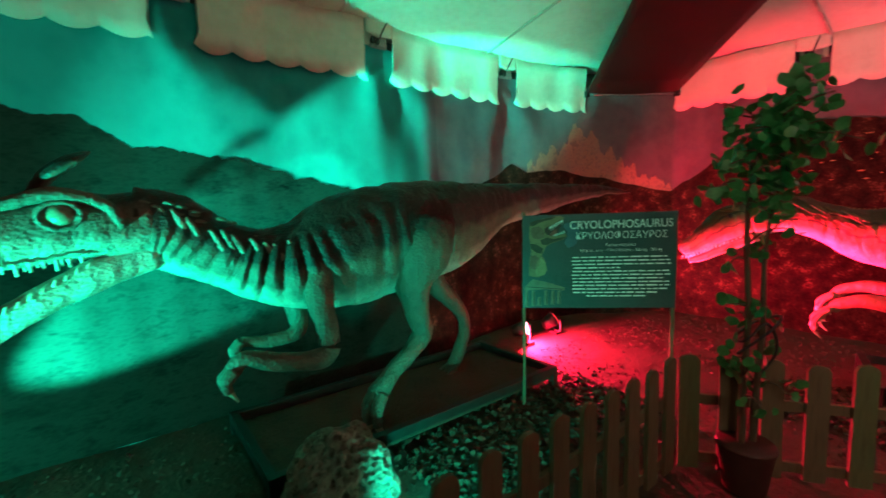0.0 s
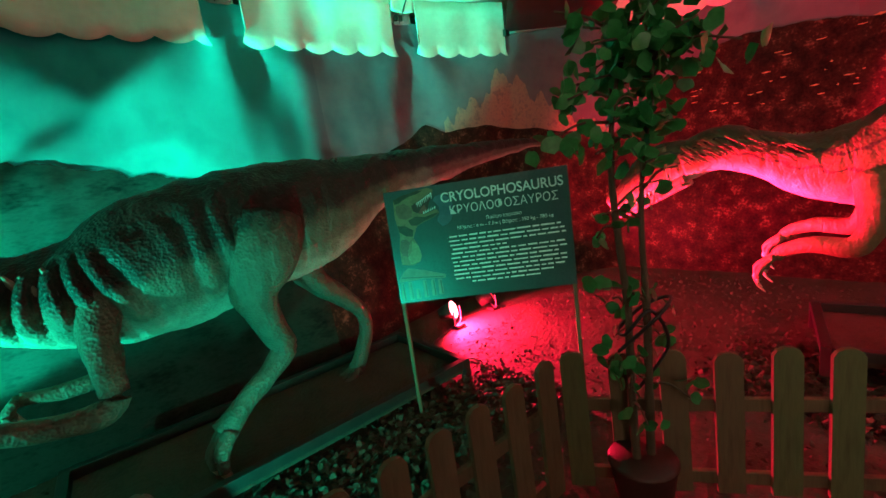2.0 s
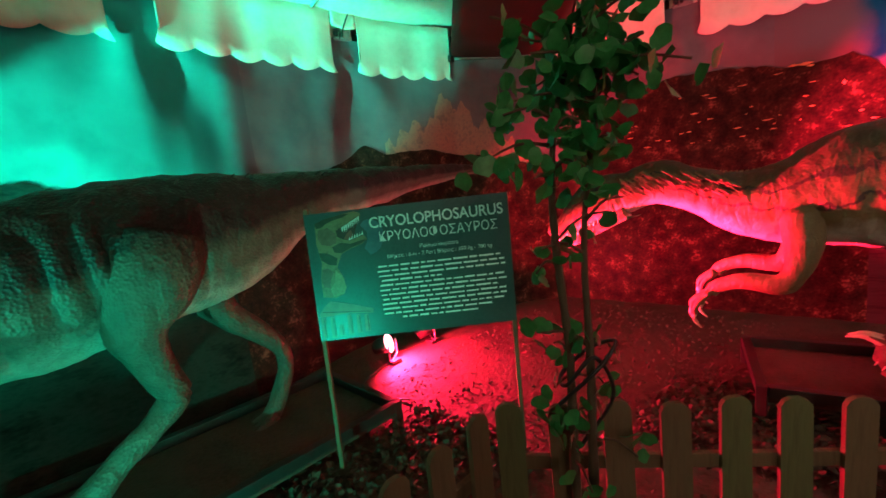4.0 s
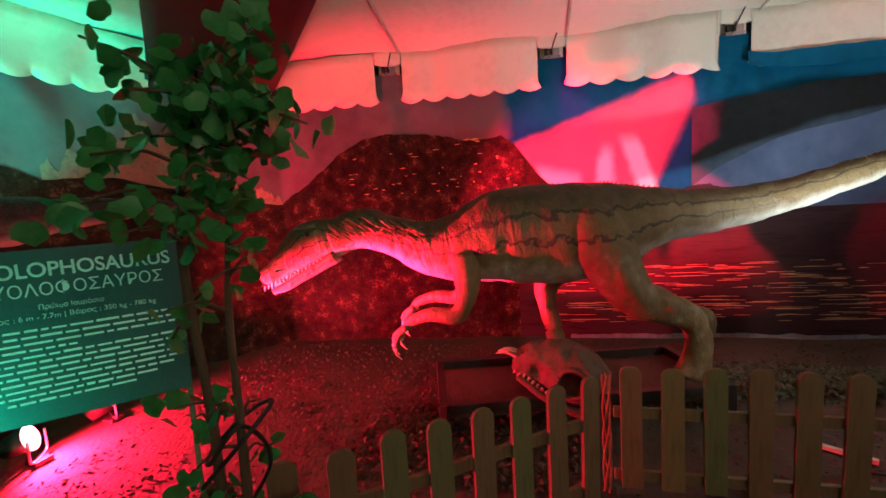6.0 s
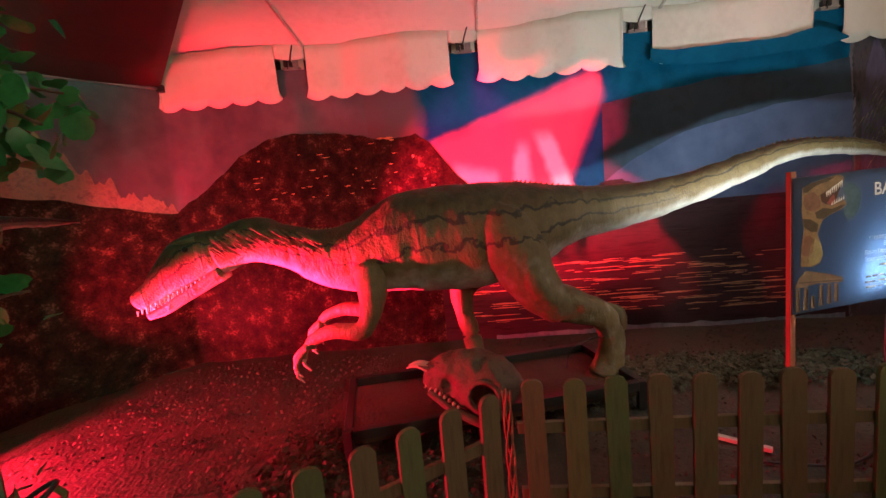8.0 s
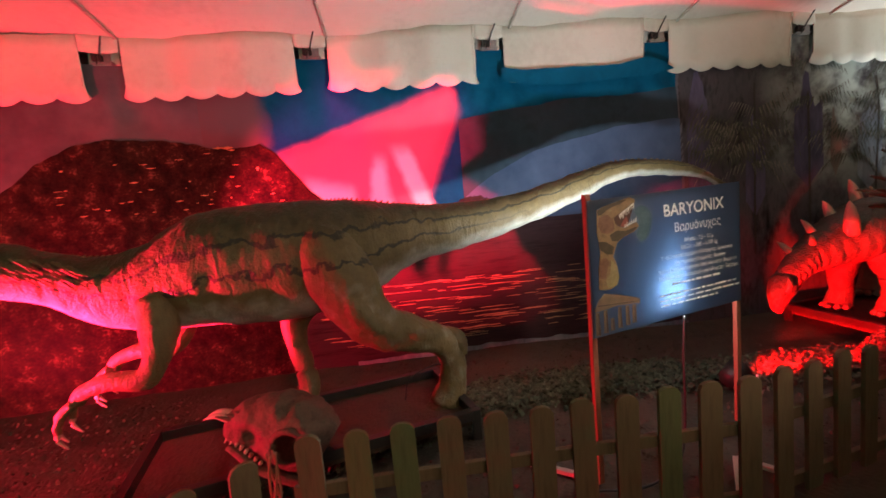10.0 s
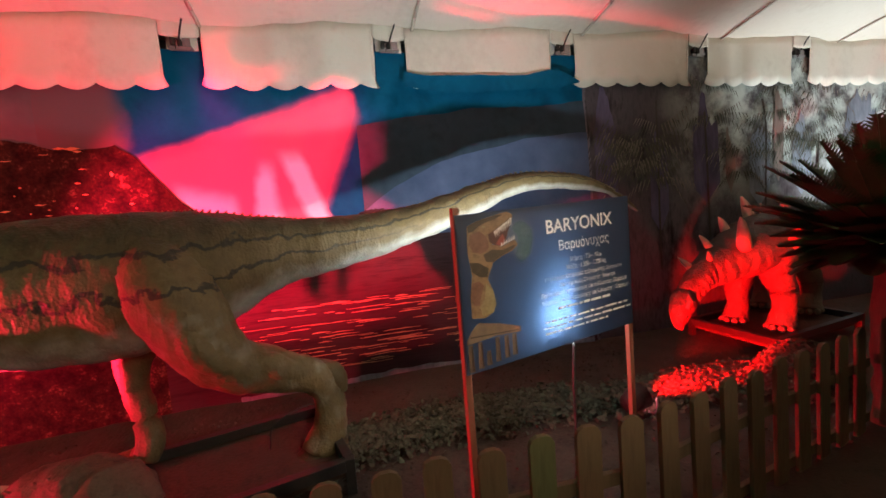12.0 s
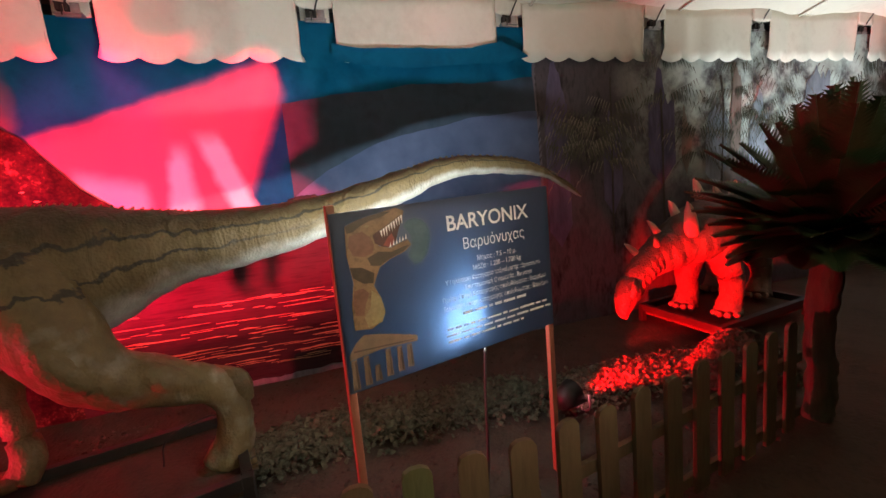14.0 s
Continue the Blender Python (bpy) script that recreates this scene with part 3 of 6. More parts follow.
def prints():
    a, b, c = WALL_A, WALL_B, WALL_C
    # far mountain, first wall
    print_patch("mountain_print", 2.0, 8.9, -0.02, [(2, 2.6), (4.5, 2.5), (5.42, 2.34), (5.8, 2.33), (6.02, 2.24), (6.1, 2.19), (6.5, 2.13), (7.2, 2.0), (7.9, 1.84), (8.9, 1.5)], M["hill"], 0.005, a, "dark wooded mountain", rag=0.05, freq=7, step=0.03)
    print_patch("hill_print", 8.6, 13.2, -0.02, [(8.6, 1.7), (9.4, 1.85), (9.9, 2.0), (10.24, 2.22), (10.5, 2.1), (11.1, 2.12), (11.8, 2.0), (12.3, 1.9), (13.2, 1.75)], M["volcano"], 0.009, b, "dark rocky hill", rag=0.03)
    print_patch("plume_print", 10.5, 12.9, [(10.5, 1.9), (11.6, 1.9), (12.9, 1.5)], [(10.5, 2.15), (10.9, 2.45), (11.1, 2.4), (11.35, 2.72), (11.6, 2.65), (12.0, 2.3), (12.9, 1.75)], M["plume"], 0.005, b, "orange plume of ash and fire", rag=0.17, freq=9, step=0.02)
    # volcano, second wall: s = 15.87 - y
    print_patch("volcano_print", 12.6, 17.0, -0.02, [(12.6, 1.7), (13.2, 2.05), (13.6, 2.4), (14.05, 2.58), (14.7, 2.56), (15.3, 2.44), (15.65, 2.47), (15.8, 2.35), (16.1, 1.95), (17.0, 1.2)], M["volcano"], 0.012, b, "dark volcano cone with glowing specks", rag=0.03, freq=5)
    rl = random.Random(17)
    specks = [(15.24, 2.455, 0.09, 0.025), (15.33, 2.45, 0.12, 0.035), (15.42, 2.46, 0.08, 0.022), (15.37, 2.425, 0.06, 0.02), (15.6, 2.22, 0.03, 0.05)]
    for k in range(46):
        specks.append((rl.uniform(13.7, 15.9), 1.75 + 0.8 * rl.random() ** 1.2, rl.uniform(0.015, 0.08), rl.uniform(0.006, 0.016)))
    for k, (s, z, w, h) in enumerate(specks):
        if z < float(np.interp(s, [13.2, 13.6, 14.05, 15.65, 16.1], [1.95, 2.3, 2.5, 2.45, 1.85])) or w > 0.085:
            print_patch("lava_print", s - w / 2, s + w / 2, [(s - w / 2, z), (s, z - h * 0.5), (s + w / 2, z)], [(s - w / 2, z + 0.002), (s, z + h * 0.5), (s + w / 2, z + 0.002)], M["lava"], 0.016 + 0.00005 * k, b, step=w / 6, nz=1, rag=0.006, freq=30)
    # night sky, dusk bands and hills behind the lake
    print_patch("night_sky_print", 15.1, 20.36, 1.4, 3.31, M["blue"], 0.004, b, "deep blue night sky with a pink pool of light painted in")
    # left edge set where the red light ends; its low red stands in for shade
    print_patch("dusk_print", 17.75, 20.36, 1.4, [(17.75, 2.58), (18.3, 2.66), (19.0, 2.75), (19.6, 2.72), (20.36, 2.8)], M["dusk"], 0.008, b, "purple dusk cloud", rag=0.02)
    print_patch("haze_print", 17.76, 20.36, 1.4, [(17.76, 1.74), (18.1, 1.98), (18.6, 2.2), (19.2, 2.32), (19.6, 2.4), (20.36, 2.44)], M["haze"], 0.012, b, "pale blue far ridge", rag=0.015)
    print_patch("far_trees_print", 17.6, 18.1, 1.6, [(17.6, 1.66), (17.75, 1.74), (17.95, 1.75), (18.1, 1.66)], M["hill"], 0.020, b, rag=0.03, freq=18, step=0.02)
    print_patch("loose_fold_print", 18.25, 20.25, [(18.25, 2.935), (18.5, 2.915), (19.0, 2.87), (19.5, 2.885), (20.0, 2.92), (20.25, 2.98)], [(18.25, 3.10), (18.5, 3.055), (19.0, 3.05), (19.6, 3.05), (19.95, 3.12), (20.25, 3.0)], M["blue"], 0.105, b, "slack upper edge of the blue sheet", rag=0.012, step=0.02)
    print_patch("lake_print", 15.8, 20.36, -0.03, 1.44, M["sea"], 0.016, b, "dark lake")
    print_patch("hem_print", 16.4, 20.3, -0.02, [(16.4, 0.02), (17.0, 0.035), (18.2, 0.05), (19.2, 0.03), (20.3, 0.045)], M["paleblue"], 0.034, b, "pale frayed hem", rag=0.02, freq=6, nz=2)
    rnd = random.Random(5)
    for k in range(190):
        s = rnd.uniform(16.0, 20.2)
        z = rnd.uniform(0.16, 0.86)
        w = rnd.uniform(0.08, 0.5)
        h = rnd.uniform(0.004, 0.013)
        print_patch("ripple_print", s, min(20.3, s + w), z, [(s, z + 0.003), (s + w / 2, z + h), (s + w, z + 0.003)], M["ripple"], 0.021 + 0.00004 * k, b, step=w / 5, rag=0.008, freq=9, nz=1)
    # jungle
    # violet patches carry the blue-violet light on the drapes in their colour
    for s0, s1, z0, z1, key in ((20.45, 20.75, 0.9, 2.9, "violet"), (21.85, 22.25, 1.5, 2.85, "violet"), (22.7, 23.05, 1.4, 2.55, "paleblue"), (23.1, 23.3, 1.7, 2.9, "palewood"), (23.45, 23.8, 1.5, 2.6, "paleblue"), (22.35, 22.5, 1.6, 2.4, "palewood"), (21.2, 21.45, 1.2, 2.4, "violet"), (24.4, 25.0, 1.6, 2.9, "paleblue")):
        m = (s0 + s1) / 2
        print_patch("curtain_print", s0, s1, [(s0, z0 + 0.2), (m, z0), (s1, z0 + 0.25)], [(s0, z1 - 0.5), (m - 0.05, z1), (s1, z1 - 0.3)], M[key], 0.0095, c, rag=0.25, freq=9, step=0.015)
    for s in (21.3, 22.05, 22.95, 23.9, 25.2, 26.1, 27.2):
        w = rnd.uniform(0.025, 0.05)
        print_patch("trunk_print", s, s + w, rnd.uniform(0.3, 1.2), rnd.uniform(2.2, 2.9), M["trunkprint"], 0.013 + 0.0006 * rnd.random(), c, step=w / 2)
    crowns = [(rnd.uniform(20.5, 27.5), rnd.uniform(1.7, 3.0)) for k in range(34)]
    for k in range(240):
        s0, z0 = crowns[k % 34]
        bm = bmesh.new()
        ln, dirn, droop = rnd.uniform(0.25, 0.62), rnd.choice((-1, 1)), rnd.uniform(-0.3, 0.8)
        off = 0.016 + 0.00005 * k
        for j in range(9):
            u = (j + 1) / 9
            cs, cz = s0 + dirn * ln * u, z0 + 0.18 * u - droop * u * u * ln * 1.6
            if not 20.45 < cs < 31:
                continue
            q = [on_wall(cs, cz, off), on_wall(cs + 0.018, cz, off), on_wall(cs + dirn * 0.05, cz - 0.16 * (1 - 0.4 * u), off)]
            bm.faces.new([bm.verts.new(v) for v in q])
        part("frond_print", bm, M["frondprint"] if k % 3 else M["frondpale"], c)


prints()


# ---- roof, scalloped valance, red drape over the corner ----
def roof_z(x, y):
    d = min(4.25 - y, 6.85 - x)
    return 3.52 + 0.20 * min(max(d, -0.5), 5.5)


def roof():
    bm = bmesh.new()
    xs = np.linspace(-9, 7.0, 81)
    ys = np.linspace(-16.2, 4.4, 104)
    g = [[bm.verts.new((x, y, roof_z(x, y) + 0.02 * noise.noise(Vector((x, y, 0)) * 0.9))) for y in ys] for x in xs]
    for i in range(len(xs) - 1):
        for j in range(len(ys) - 1):
            bm.faces.new((g[i][j], g[i][j + 1], g[i + 1][j + 1], g[i + 1][j]))
    # welded seams across the slope, in the same mesh
    for y in np.arange(-14.2, 2.0, 1.95):
        for k in range(16):
            x0, x1 = 6.85 - k * 0.3, 6.85 - (k + 1) * 0.3
            q = [(x0, y), (x1, y), (x1, y + 0.03), (x0, y + 0.03)]
            f = bm.faces.new([bm.verts.new((a, b, roof_z(a, b) - 0.026)) for a, b in q])
            f.material_index = 1
    for x in np.arange(-6.0, 4.6, 1.95):
        for k in range(16):
            y0, y1 = 4.2 - k * 0.3, 4.2 - (k + 1) * 0.3
            q = [(x, y0), (x, y1), (x + 0.03, y1), (x + 0.03, y0)]
            f = bm.faces.new([bm.verts.new((a, b, roof_z(a, b) - 0.026)) for a, b in q])
            f.material_index = 1
    ob = part("ceiling", bm, [M["canvas"], M["seam"]], None, "", True)
    mod = ob.modifiers.new("thickness", "SOLIDIFY")
    mod.thickness, mod.offset = 0.012, 1
    tagged(ob, "cream canvas tent roof with welded seams", "ceiling", kind="structure")
    # red drape along the corner hip
    bm = bmesh.new()
    a, b = Vector((5.42, 3.80, 3.22)), Vector((6.48, 3.02, 3.22))
    up = Vector((-0.70, -0.70, 0.160))
    n = 14
    g = []
    for i in range(n + 1):
        g.append([bm.verts.new(a + (b - a) * (j / 10) + up * (i * 0.5) - Vector((0, 0, 0.03 * math.sin(math.pi * j / 10)))) for j in range(11)])
    for i in range(n):
        for j in range(10):
            bm.faces.new((g[i][j], g[i][j + 1], g[i + 1][j + 1], g[i + 1][j]))
    drape = part("red_drape", bm, M["red_canvas"], None, "", True)
    mod = drape.modifiers.new("thickness", "SOLIDIFY")
    mod.thickness = 0.008
    tagged(drape, "dark red canvas strip stretched under the tent roof", "drape")
    bm = bmesh.new()
    tube(bm, [a + Vector((0.01, 0.01, -0.02)), (a + b) / 2 + Vector((0.01, 0.01, -0.025)), b + Vector((0.01, 0.01, -0.02))], 0.018, 8)
    part("rod", bm, M["steel"], drape, "thin metal rod at the lower edge", True)
    for e in (a, b):
        bm = bmesh.new()
        box(bm, e + Vector((-0.03, -0.03, -0.06)), e + Vector((0.04, 0.04, 0.02)), None, 0.006)
        part("clamp", bm, M["black_metal"], drape)


roof()



def valance():
    """Lengths of scalloped canvas between the tent poles."""
    ends = [0.0] + NOTCH + [31.5]
    for k in range(len(ends) - 1):
        s0, s1 = ends[k] + (0.13 if k else 0), ends[k + 1] - 0.13
        pieces = [(s0, s1)]
        if s0 < 12 < s1:
            pieces = [(s0, 11.5), (12.78, s1)]
        for p0, p1 in pieces:
            bm = bmesh.new()
            cols = []
            for s in np.arange(p0, p1 + 0.01, 0.02):
                scal = 0.052 * (1 - abs(math.sin(math.pi * (s - p0) / 0.285)) ** 0.8)
                end = 0.05 * max(0, 1 - min(s - p0, p1 - s) / 0.06)
                low = 2.955 + scal - 0.02 + 0.01 * noise.noise(Vector((s, 0, 3)))
                top = 3.55
                q = []
                for j in range(6):
                    z = top + (low - top) * j / 5
                    shrink = end * (1 if j < 5 else 0)
                    q.append(bm.verts.new(on_wall(min(max(s, p0 + shrink), p1 - shrink), z, 0.07 - 0.02 * (j / 5) + 0.008 * math.sin(s * 13))))
                cols.append(q)
            for i in range(len(cols) - 1):
                for j in range(5):
                    bm.faces.new((cols[i][j], cols[i][j + 1], cols[i + 1][j + 1], cols[i + 1][j]))
            ob = part("valance", bm, M["canvas"], None, "", True)
            mod = ob.modifiers.new("thickness", "SOLIDIFY")
            mod.thickness = 0.004
            tagged(ob, "cream canvas valance with a scalloped lower edge", "valance", "valances along the eave")


valance()


def valance_bridges():
    """The canvas that runs on above each pole head."""
    for sn in NOTCH:
        bm = bmesh.new()
        cols = []
        for t in np.linspace(-0.16, 0.16, 9):
            low = 3.385 + 0.02 * (t / 0.16) ** 2
            cols.append([bm.verts.new(on_wall(sn + t, low + (3.56 - low) * k / 4, 0.074)) for k in range(5)])
        for i in range(8):
            for k in range(4):
                bm.faces.new((cols[i][k], cols[i][k + 1], cols[i + 1][k + 1], cols[i + 1][k]))
        ob = part("valance", bm, M["canvas"], None, "", True)
        mod = ob.modifiers.new("thickness", "SOLIDIFY")
        mod.thickness = 0.004
        tagged(ob, "short cream canvas piece above a tent pole head", "valance", "valances along the eave")


valance_bridges()


def tent_pole():
    """A pole head with bracket, ratchet and tie, seen in the gap of the valance."""
    p = empty("tent_pole", (0, 0, 0), "grey steel tent pole with a clamped eave bracket", "tent pole", "tent poles along the walls")
    bm = bmesh.new()
    box(bm, (-0.03, -0.13, 0), (0.03, -0.075, 3.38), None, 0.006)
    part("post", bm, M["steel"], p)
    bm = bmesh.new()
    box(bm, (-0.085, 0.03, 3.28), (0.085, 0.038, 3.30), None, 0.002)
    box(bm, (-0.085, 0.034, 3.305), (-0.02, 0.040, 3.385), None, 0.002)
    box(bm, (-0.095, -0.10, 3.30), (0.095, 0.05, 3.312))
    part("bracket", bm, M["steel"], p)
    bm = bmesh.new()
    box(bm, (-0.13, -0.03, 3.30), (0.13, -0.022, 3.50))
    part("backing", bm, M["canvas"], p, "cream canvas behind the bracket")
    bm = bmesh.new()
    box(bm, (-0.012, 0.0, 3.318), (0.022, 0.05, 3.375), None, 0.008)
    box(bm, (0.040, 0.0, 3.325), (0.080, 0.05, 3.38), None, 0.008)
    bar(bm, (-0.01, 0.045, 3.37), (0.08, 0.045, 3.385), 0.012)
    bar(bm, (0.03, 0.05, 3.38), (0.036, 0.05, 3.29), 0.008)
    part("ratchet", bm, M["black_metal"], p)
    bm = bmesh.new()
    tube(bm, [(0.0, 0.06, 3.37), (-0.03, 0.09, 3.45), (-0.06, 0.12, 3.52)], 0.008, 8, 6)
    part("tie", bm, M["black"], p)
    return p


def poles():
    first = None
    for s in NOTCH:
        q, nrm = along(s)
        ang = math.degrees(math.atan2(nrm.y, nrm.x)) - 90
        q = q + nrm * 0.03
        m = pose(q.x, q.y, 0, 0, 0, ang)
        if first is None:
            first = tent_pole()
            first.matrix_basis = m
        else:
            copy_thing(first, m)


poles()


def closing_walls():
    for name, lo, hi in (("wall_south", (-9, -16.2, -0.02), (7, -16.1, 5.0)), ("wall_west", (-9.1, -16.2, -0.02), (-9.0, 4.4, 5.0)), ("wall_north_end", (-9.0, 4.25, -0.02), (-6.0, 4.35, 3.7))):
        bm = bmesh.new()
        box(bm, lo, hi)
        tagged(part(name, bm, M["plain"]), "plain grey tent side sheet closing the hall", "wall", kind="structure")


closing_walls()


def outer_skin():
    """The tent's own side wall behind the printed sheets."""
    bm = bmesh.new()
    prev = None
    for sl in np.arange(0, 31.8, 0.3):
        p, nrm = along(sl)
        p = p - nrm * 0.25
        cur = (bm.verts.new((p.x, p.y, -0.03)), bm.verts.new((p.x, p.y, 3.7)))
        if prev:
            bm.faces.new((prev[0], prev[1], cur[1], cur[0]))
        prev = cur
    ob = part("wall_outer", bm, M["plain"], None, "", True)
    mod = ob.modifiers.new("thickness", "SOLIDIFY")
    mod.thickness, mod.offset = 0.02, 1
    tagged(ob, "plain dark outer tent sheet behind the backdrops", "wall", kind="structure")


outer_skin()


# ---- picket fence ----
def picket_mesh(h, seed, mat):
    r = random.Random(seed)
    bm = bmesh.new()
    w, t = 0.056, 0.011
    top = [(-w, h - 0.035), (-w * 0.75, h - 0.012), (-w * 0.3, h), (w * 0.3, h), (w * 0.75, h - 0.012), (w, h - 0.035)]
    prof = [(-w, 0.02), *top, (w, 0.02)]
    prof = [(x + r.uniform(-0.002, 0.002), z) for x, z in prof]
    a = [bm.verts.new((x, -t, z)) for x, z in prof]
    b = [bm.verts.new((x, t, z)) for x, z in prof]
    bm.faces.new(a)
    bm.faces.new(b[::-1])
    for k in range(len(prof)):
        k2 = (k + 1) % len(prof)
        bm.faces.new((a[k2], a[k], b[k], b[k2]))
    return mesh_of(bm, "picket", mat, False)


PICKETS = [picket_mesh(0.712 + 0.006 * k, k, M["wood"]) for k in range(4)]
# the same pickets in a greener tone, used for single ones
GREEN_PICKETS = [picket_mesh(0.712 + 0.006 * k, k, M["greenwood"]) for k in range(4)]


def fence(p0, p1, first, label, pitch=0.213, green=()):
    """A stretch of pickets with two rails, from p0 to p1."""
    a, b = Vector((*p0, 0)), Vector((*p1, 0))
    d = (b - a).normalized()
    ang = math.atan2(d.y, d.x)
    f = empty("picket_fence", a, label, "fence", "stretches of fence")
    inv = Matrix.Translation(-a)
    r = random.Random(int(first * 100) + 7)
    n = int(((b - a).length - first) / pitch) + 1
    for k in range(n):
        q = a + d * (first + pitch * k)
        ob = new("picket", (GREEN_PICKETS if k in green else PICKETS)[r.randrange(4)])
        ob.parent = f
        ob.matrix_basis = inv @ Matrix.Translation(q) @ Matrix.Rotation(ang + r.uniform(-0.03, 0.03), 4, "Z") @ Matrix.Rotation(r.uniform(-0.015, 0.015), 4, "Y")
    side = Vector((-d.y, d.x, 0)) * 0.027
    if (a + side).length < (a - side).length:
        side = -side
    for z in (0.08, 0.45):
        bm = bmesh.new()
        m = inv @ Matrix.Translation(a + side) @ Matrix.Rotation(ang, 4, "Z")
        box(bm, (0, -0.014, z - 0.03), ((b - a).length, 0.014, z + 0.03), m, 0.003)
        part("rail", bm, M["wood"], f)


fence((0.28, 1.27), (2.56, 1.27), 0.10, "weathered wooden picket fence beside the first dinosaur", 0.2105)
fence((2.625, 1.235), (3.83, -0.37), 0.02, "weathered wooden picket fence turning past the potted tree", 0.2167, (0, 4, 5, 7))
fence((3.945, -0.49), (3.905, -2.75), 0.09, "weathered wooden picket fence before the second dinosaur", 0.2095, (1, 2, 8))
fence((3.94, -2.88), (4.34, -4.85), 0.02, "weathered wooden picket fence before the palm", 0.2255)


# ---- dinosaurs: each one mesh ----
def baryonyx():
    bm = bmesh.new()
    # trunk from throat to tail tip: x, y, z, half width, half height
    rows = [(4.80, 1.56, 1.44, 0.13, 0.15), (4.87, 1.30, 1.515, 0.14, 0.165), (4.94, 1.03, 1.425, 0.15, 0.165), (5.0, 0.77, 1.32, 0.20, 0.23),
            (5.07, 0.50, 1.31, 0.27, 0.30), (5.14, 0.20, 1.375, 0.31, 0.39), (5.22, -0.15, 1.38, 0.33, 0.42), (5.30, -0.50, 1.385, 0.32, 0.41),
            (5.37, -0.75, 1.42, 0.29, 0.37), (5.455, -1.12, 1.48, 0.23, 0.245), (5.49, -1.43, 1.49, 0.18, 0.195), (5.54, -1.88, 1.54, 0.145, 0.155),
            (5.59, -2.3, 1.63, 0.12, 0.128), (5.63, -2.7, 1.755, 0.10, 0.108), (5.675, -3.07, 1.848, 0.078, 0.083), (5.72, -3.56, 1.83, 0.055, 0.068),
            (5.742, -3.88, 1.757, 0.032, 0.04), (5.758, -4.1, 1.64, 0.024, 0.03), (5.772, -4.27, 1.52, 0.006, 0.006)]
    loft(bm, rows, 260, 48, 0, 0.014, 2.1, folds=((0.16, 0.30, 0.0, 0.65, 0.018, 4), (0.25, 0.46, 0.0, 0.45, 0.03, 5)))
    # head and snout
    loft(bm, [(4.83, 1.50, 1.46, 0.125, 0.15), (4.78, 1.64, 1.45, 0.125, 0.165), (4.745, 1.76, 1.40, 0.11, 0.175), (4.71, 1.90, 1.30, 0.085, 0.13), (4.685, 2.0, 1.21, 0.07, 0.095), (4.66, 2.10, 1.155, 0.062, 0.075), (4.65, 2.135, 1.13, 0.035, 0.045)], 40, 26, 0, 0.008, 2.3)
    # lower jaw
    loft(bm, [(4.81, 1.53, 1.32, 0.10, 0.07), (4.75, 1.75, 1.19, 0.08, 0.055), (4.70, 1.95, 1.075, 0.055, 0.042), (4.675, 2.06, 1.035, 0.04, 0.03)], 22, 16, 0, 0.006, 2.2)
    for k in range(16):
        u = k / 15
        for sgn in (-1, 1):
            c = Vector((4.79, 1.62, 1.295)).lerp(Vector((4.665, 2.10, 1.085)), u) + Vector((sgn * (0.088 - 0.04 * u), 0, 0))
            spike(bm, c, c + Vector((0, 0.006, -0.035)), 0.009, 2, seg=6)
            c = Vector((4.78, 1.66, 1.245)).lerp(Vector((4.68, 2.05, 1.06)), u) + Vector((sgn * (0.075 - 0.04 * u), 0, 0))
            spike(bm, c, c + Vector((0, 0.004, 0.03)), 0.008, 2, seg=6)
    for sgn in (-1, 1):
        r = bmesh.ops.create_uvsphere(bm, u_segments=14, v_segments=10, radius=0.024)
        bmesh.ops.translate(bm, verts=r["verts"], vec=(4.755 + sgn * 0.103, 1.70, 1.50))
        for f in {f for v in r["verts"] for f in v.link_faces}:
            f.material_index = 3
        spike(bm, (4.77 + sgn * 0.08, 1.64, 1.56), (4.73 + sgn * 0.1, 1.79, 1.545), 0.026, 0)
    # feather-like fringe down the neck
    rn = random.Random(3)
    for k in range(90):
        u = rn.random()
        c = Vector((4.80, 1.50, 1.50)).lerp(Vector((4.98, 0.80, 1.42)), u)
        c.z += 0.06 * math.sin(u * math.pi) + rn.uniform(-0.05, 0.07)
        w = 0.125 + 0.05 * u
        spike(bm, c + Vector((-w, 0.03, 0.02)), c + Vector((-w - 0.006, -0.05 - 0.02 * rn.random(), -0.045)), 0.009, 0, seg=6)
    # row of low knobs on the back and tail
    st = smooth_path(rows, 150)
    for i in range(14, 138):
        x, y, z, w, h = st[i]
        spike(bm, (x, y, z + h * 0.93), (x, y - 0.014, z + h + 0.001), 0.016, 0, seg=6)
    # near hind leg
    limb(bm, [(5.27, -0.44, 1.64, 0.10), (5.17, -0.50, 1.50, 0.20), (5.10, -0.60, 1.32, 0.235), (5.08, -0.73, 1.05, 0.205), (5.13, -0.88, 0.84, 0.165), (5.21, -1.10, 0.745, 0.130), (5.27, -1.31, 0.64, 0.112), (5.29, -1.39, 0.49, 0.104), (5.29, -1.38, 0.28, 0.112), (5.27, -1.32, 0.13, 0.128)], 64, 30, 0, 0.022, 0.0, lambda p: min(0.95, max(0.3, (p.z - 0.97) / 0.83)))
    # calf, heel and knee muscles
    limb(bm, [(5.00, -0.66, 1.30, 0.05), (4.93, -0.74, 1.05, 0.09), (4.99, -0.86, 0.86, 0.06)], 18, 14, 0, 0.012)
    limb(bm, [(5.10, -0.92, 0.90, 0.05), (5.13, -1.08, 0.80, 0.085), (5.20, -1.26, 0.70, 0.06)], 18, 14, 0, 0.012)
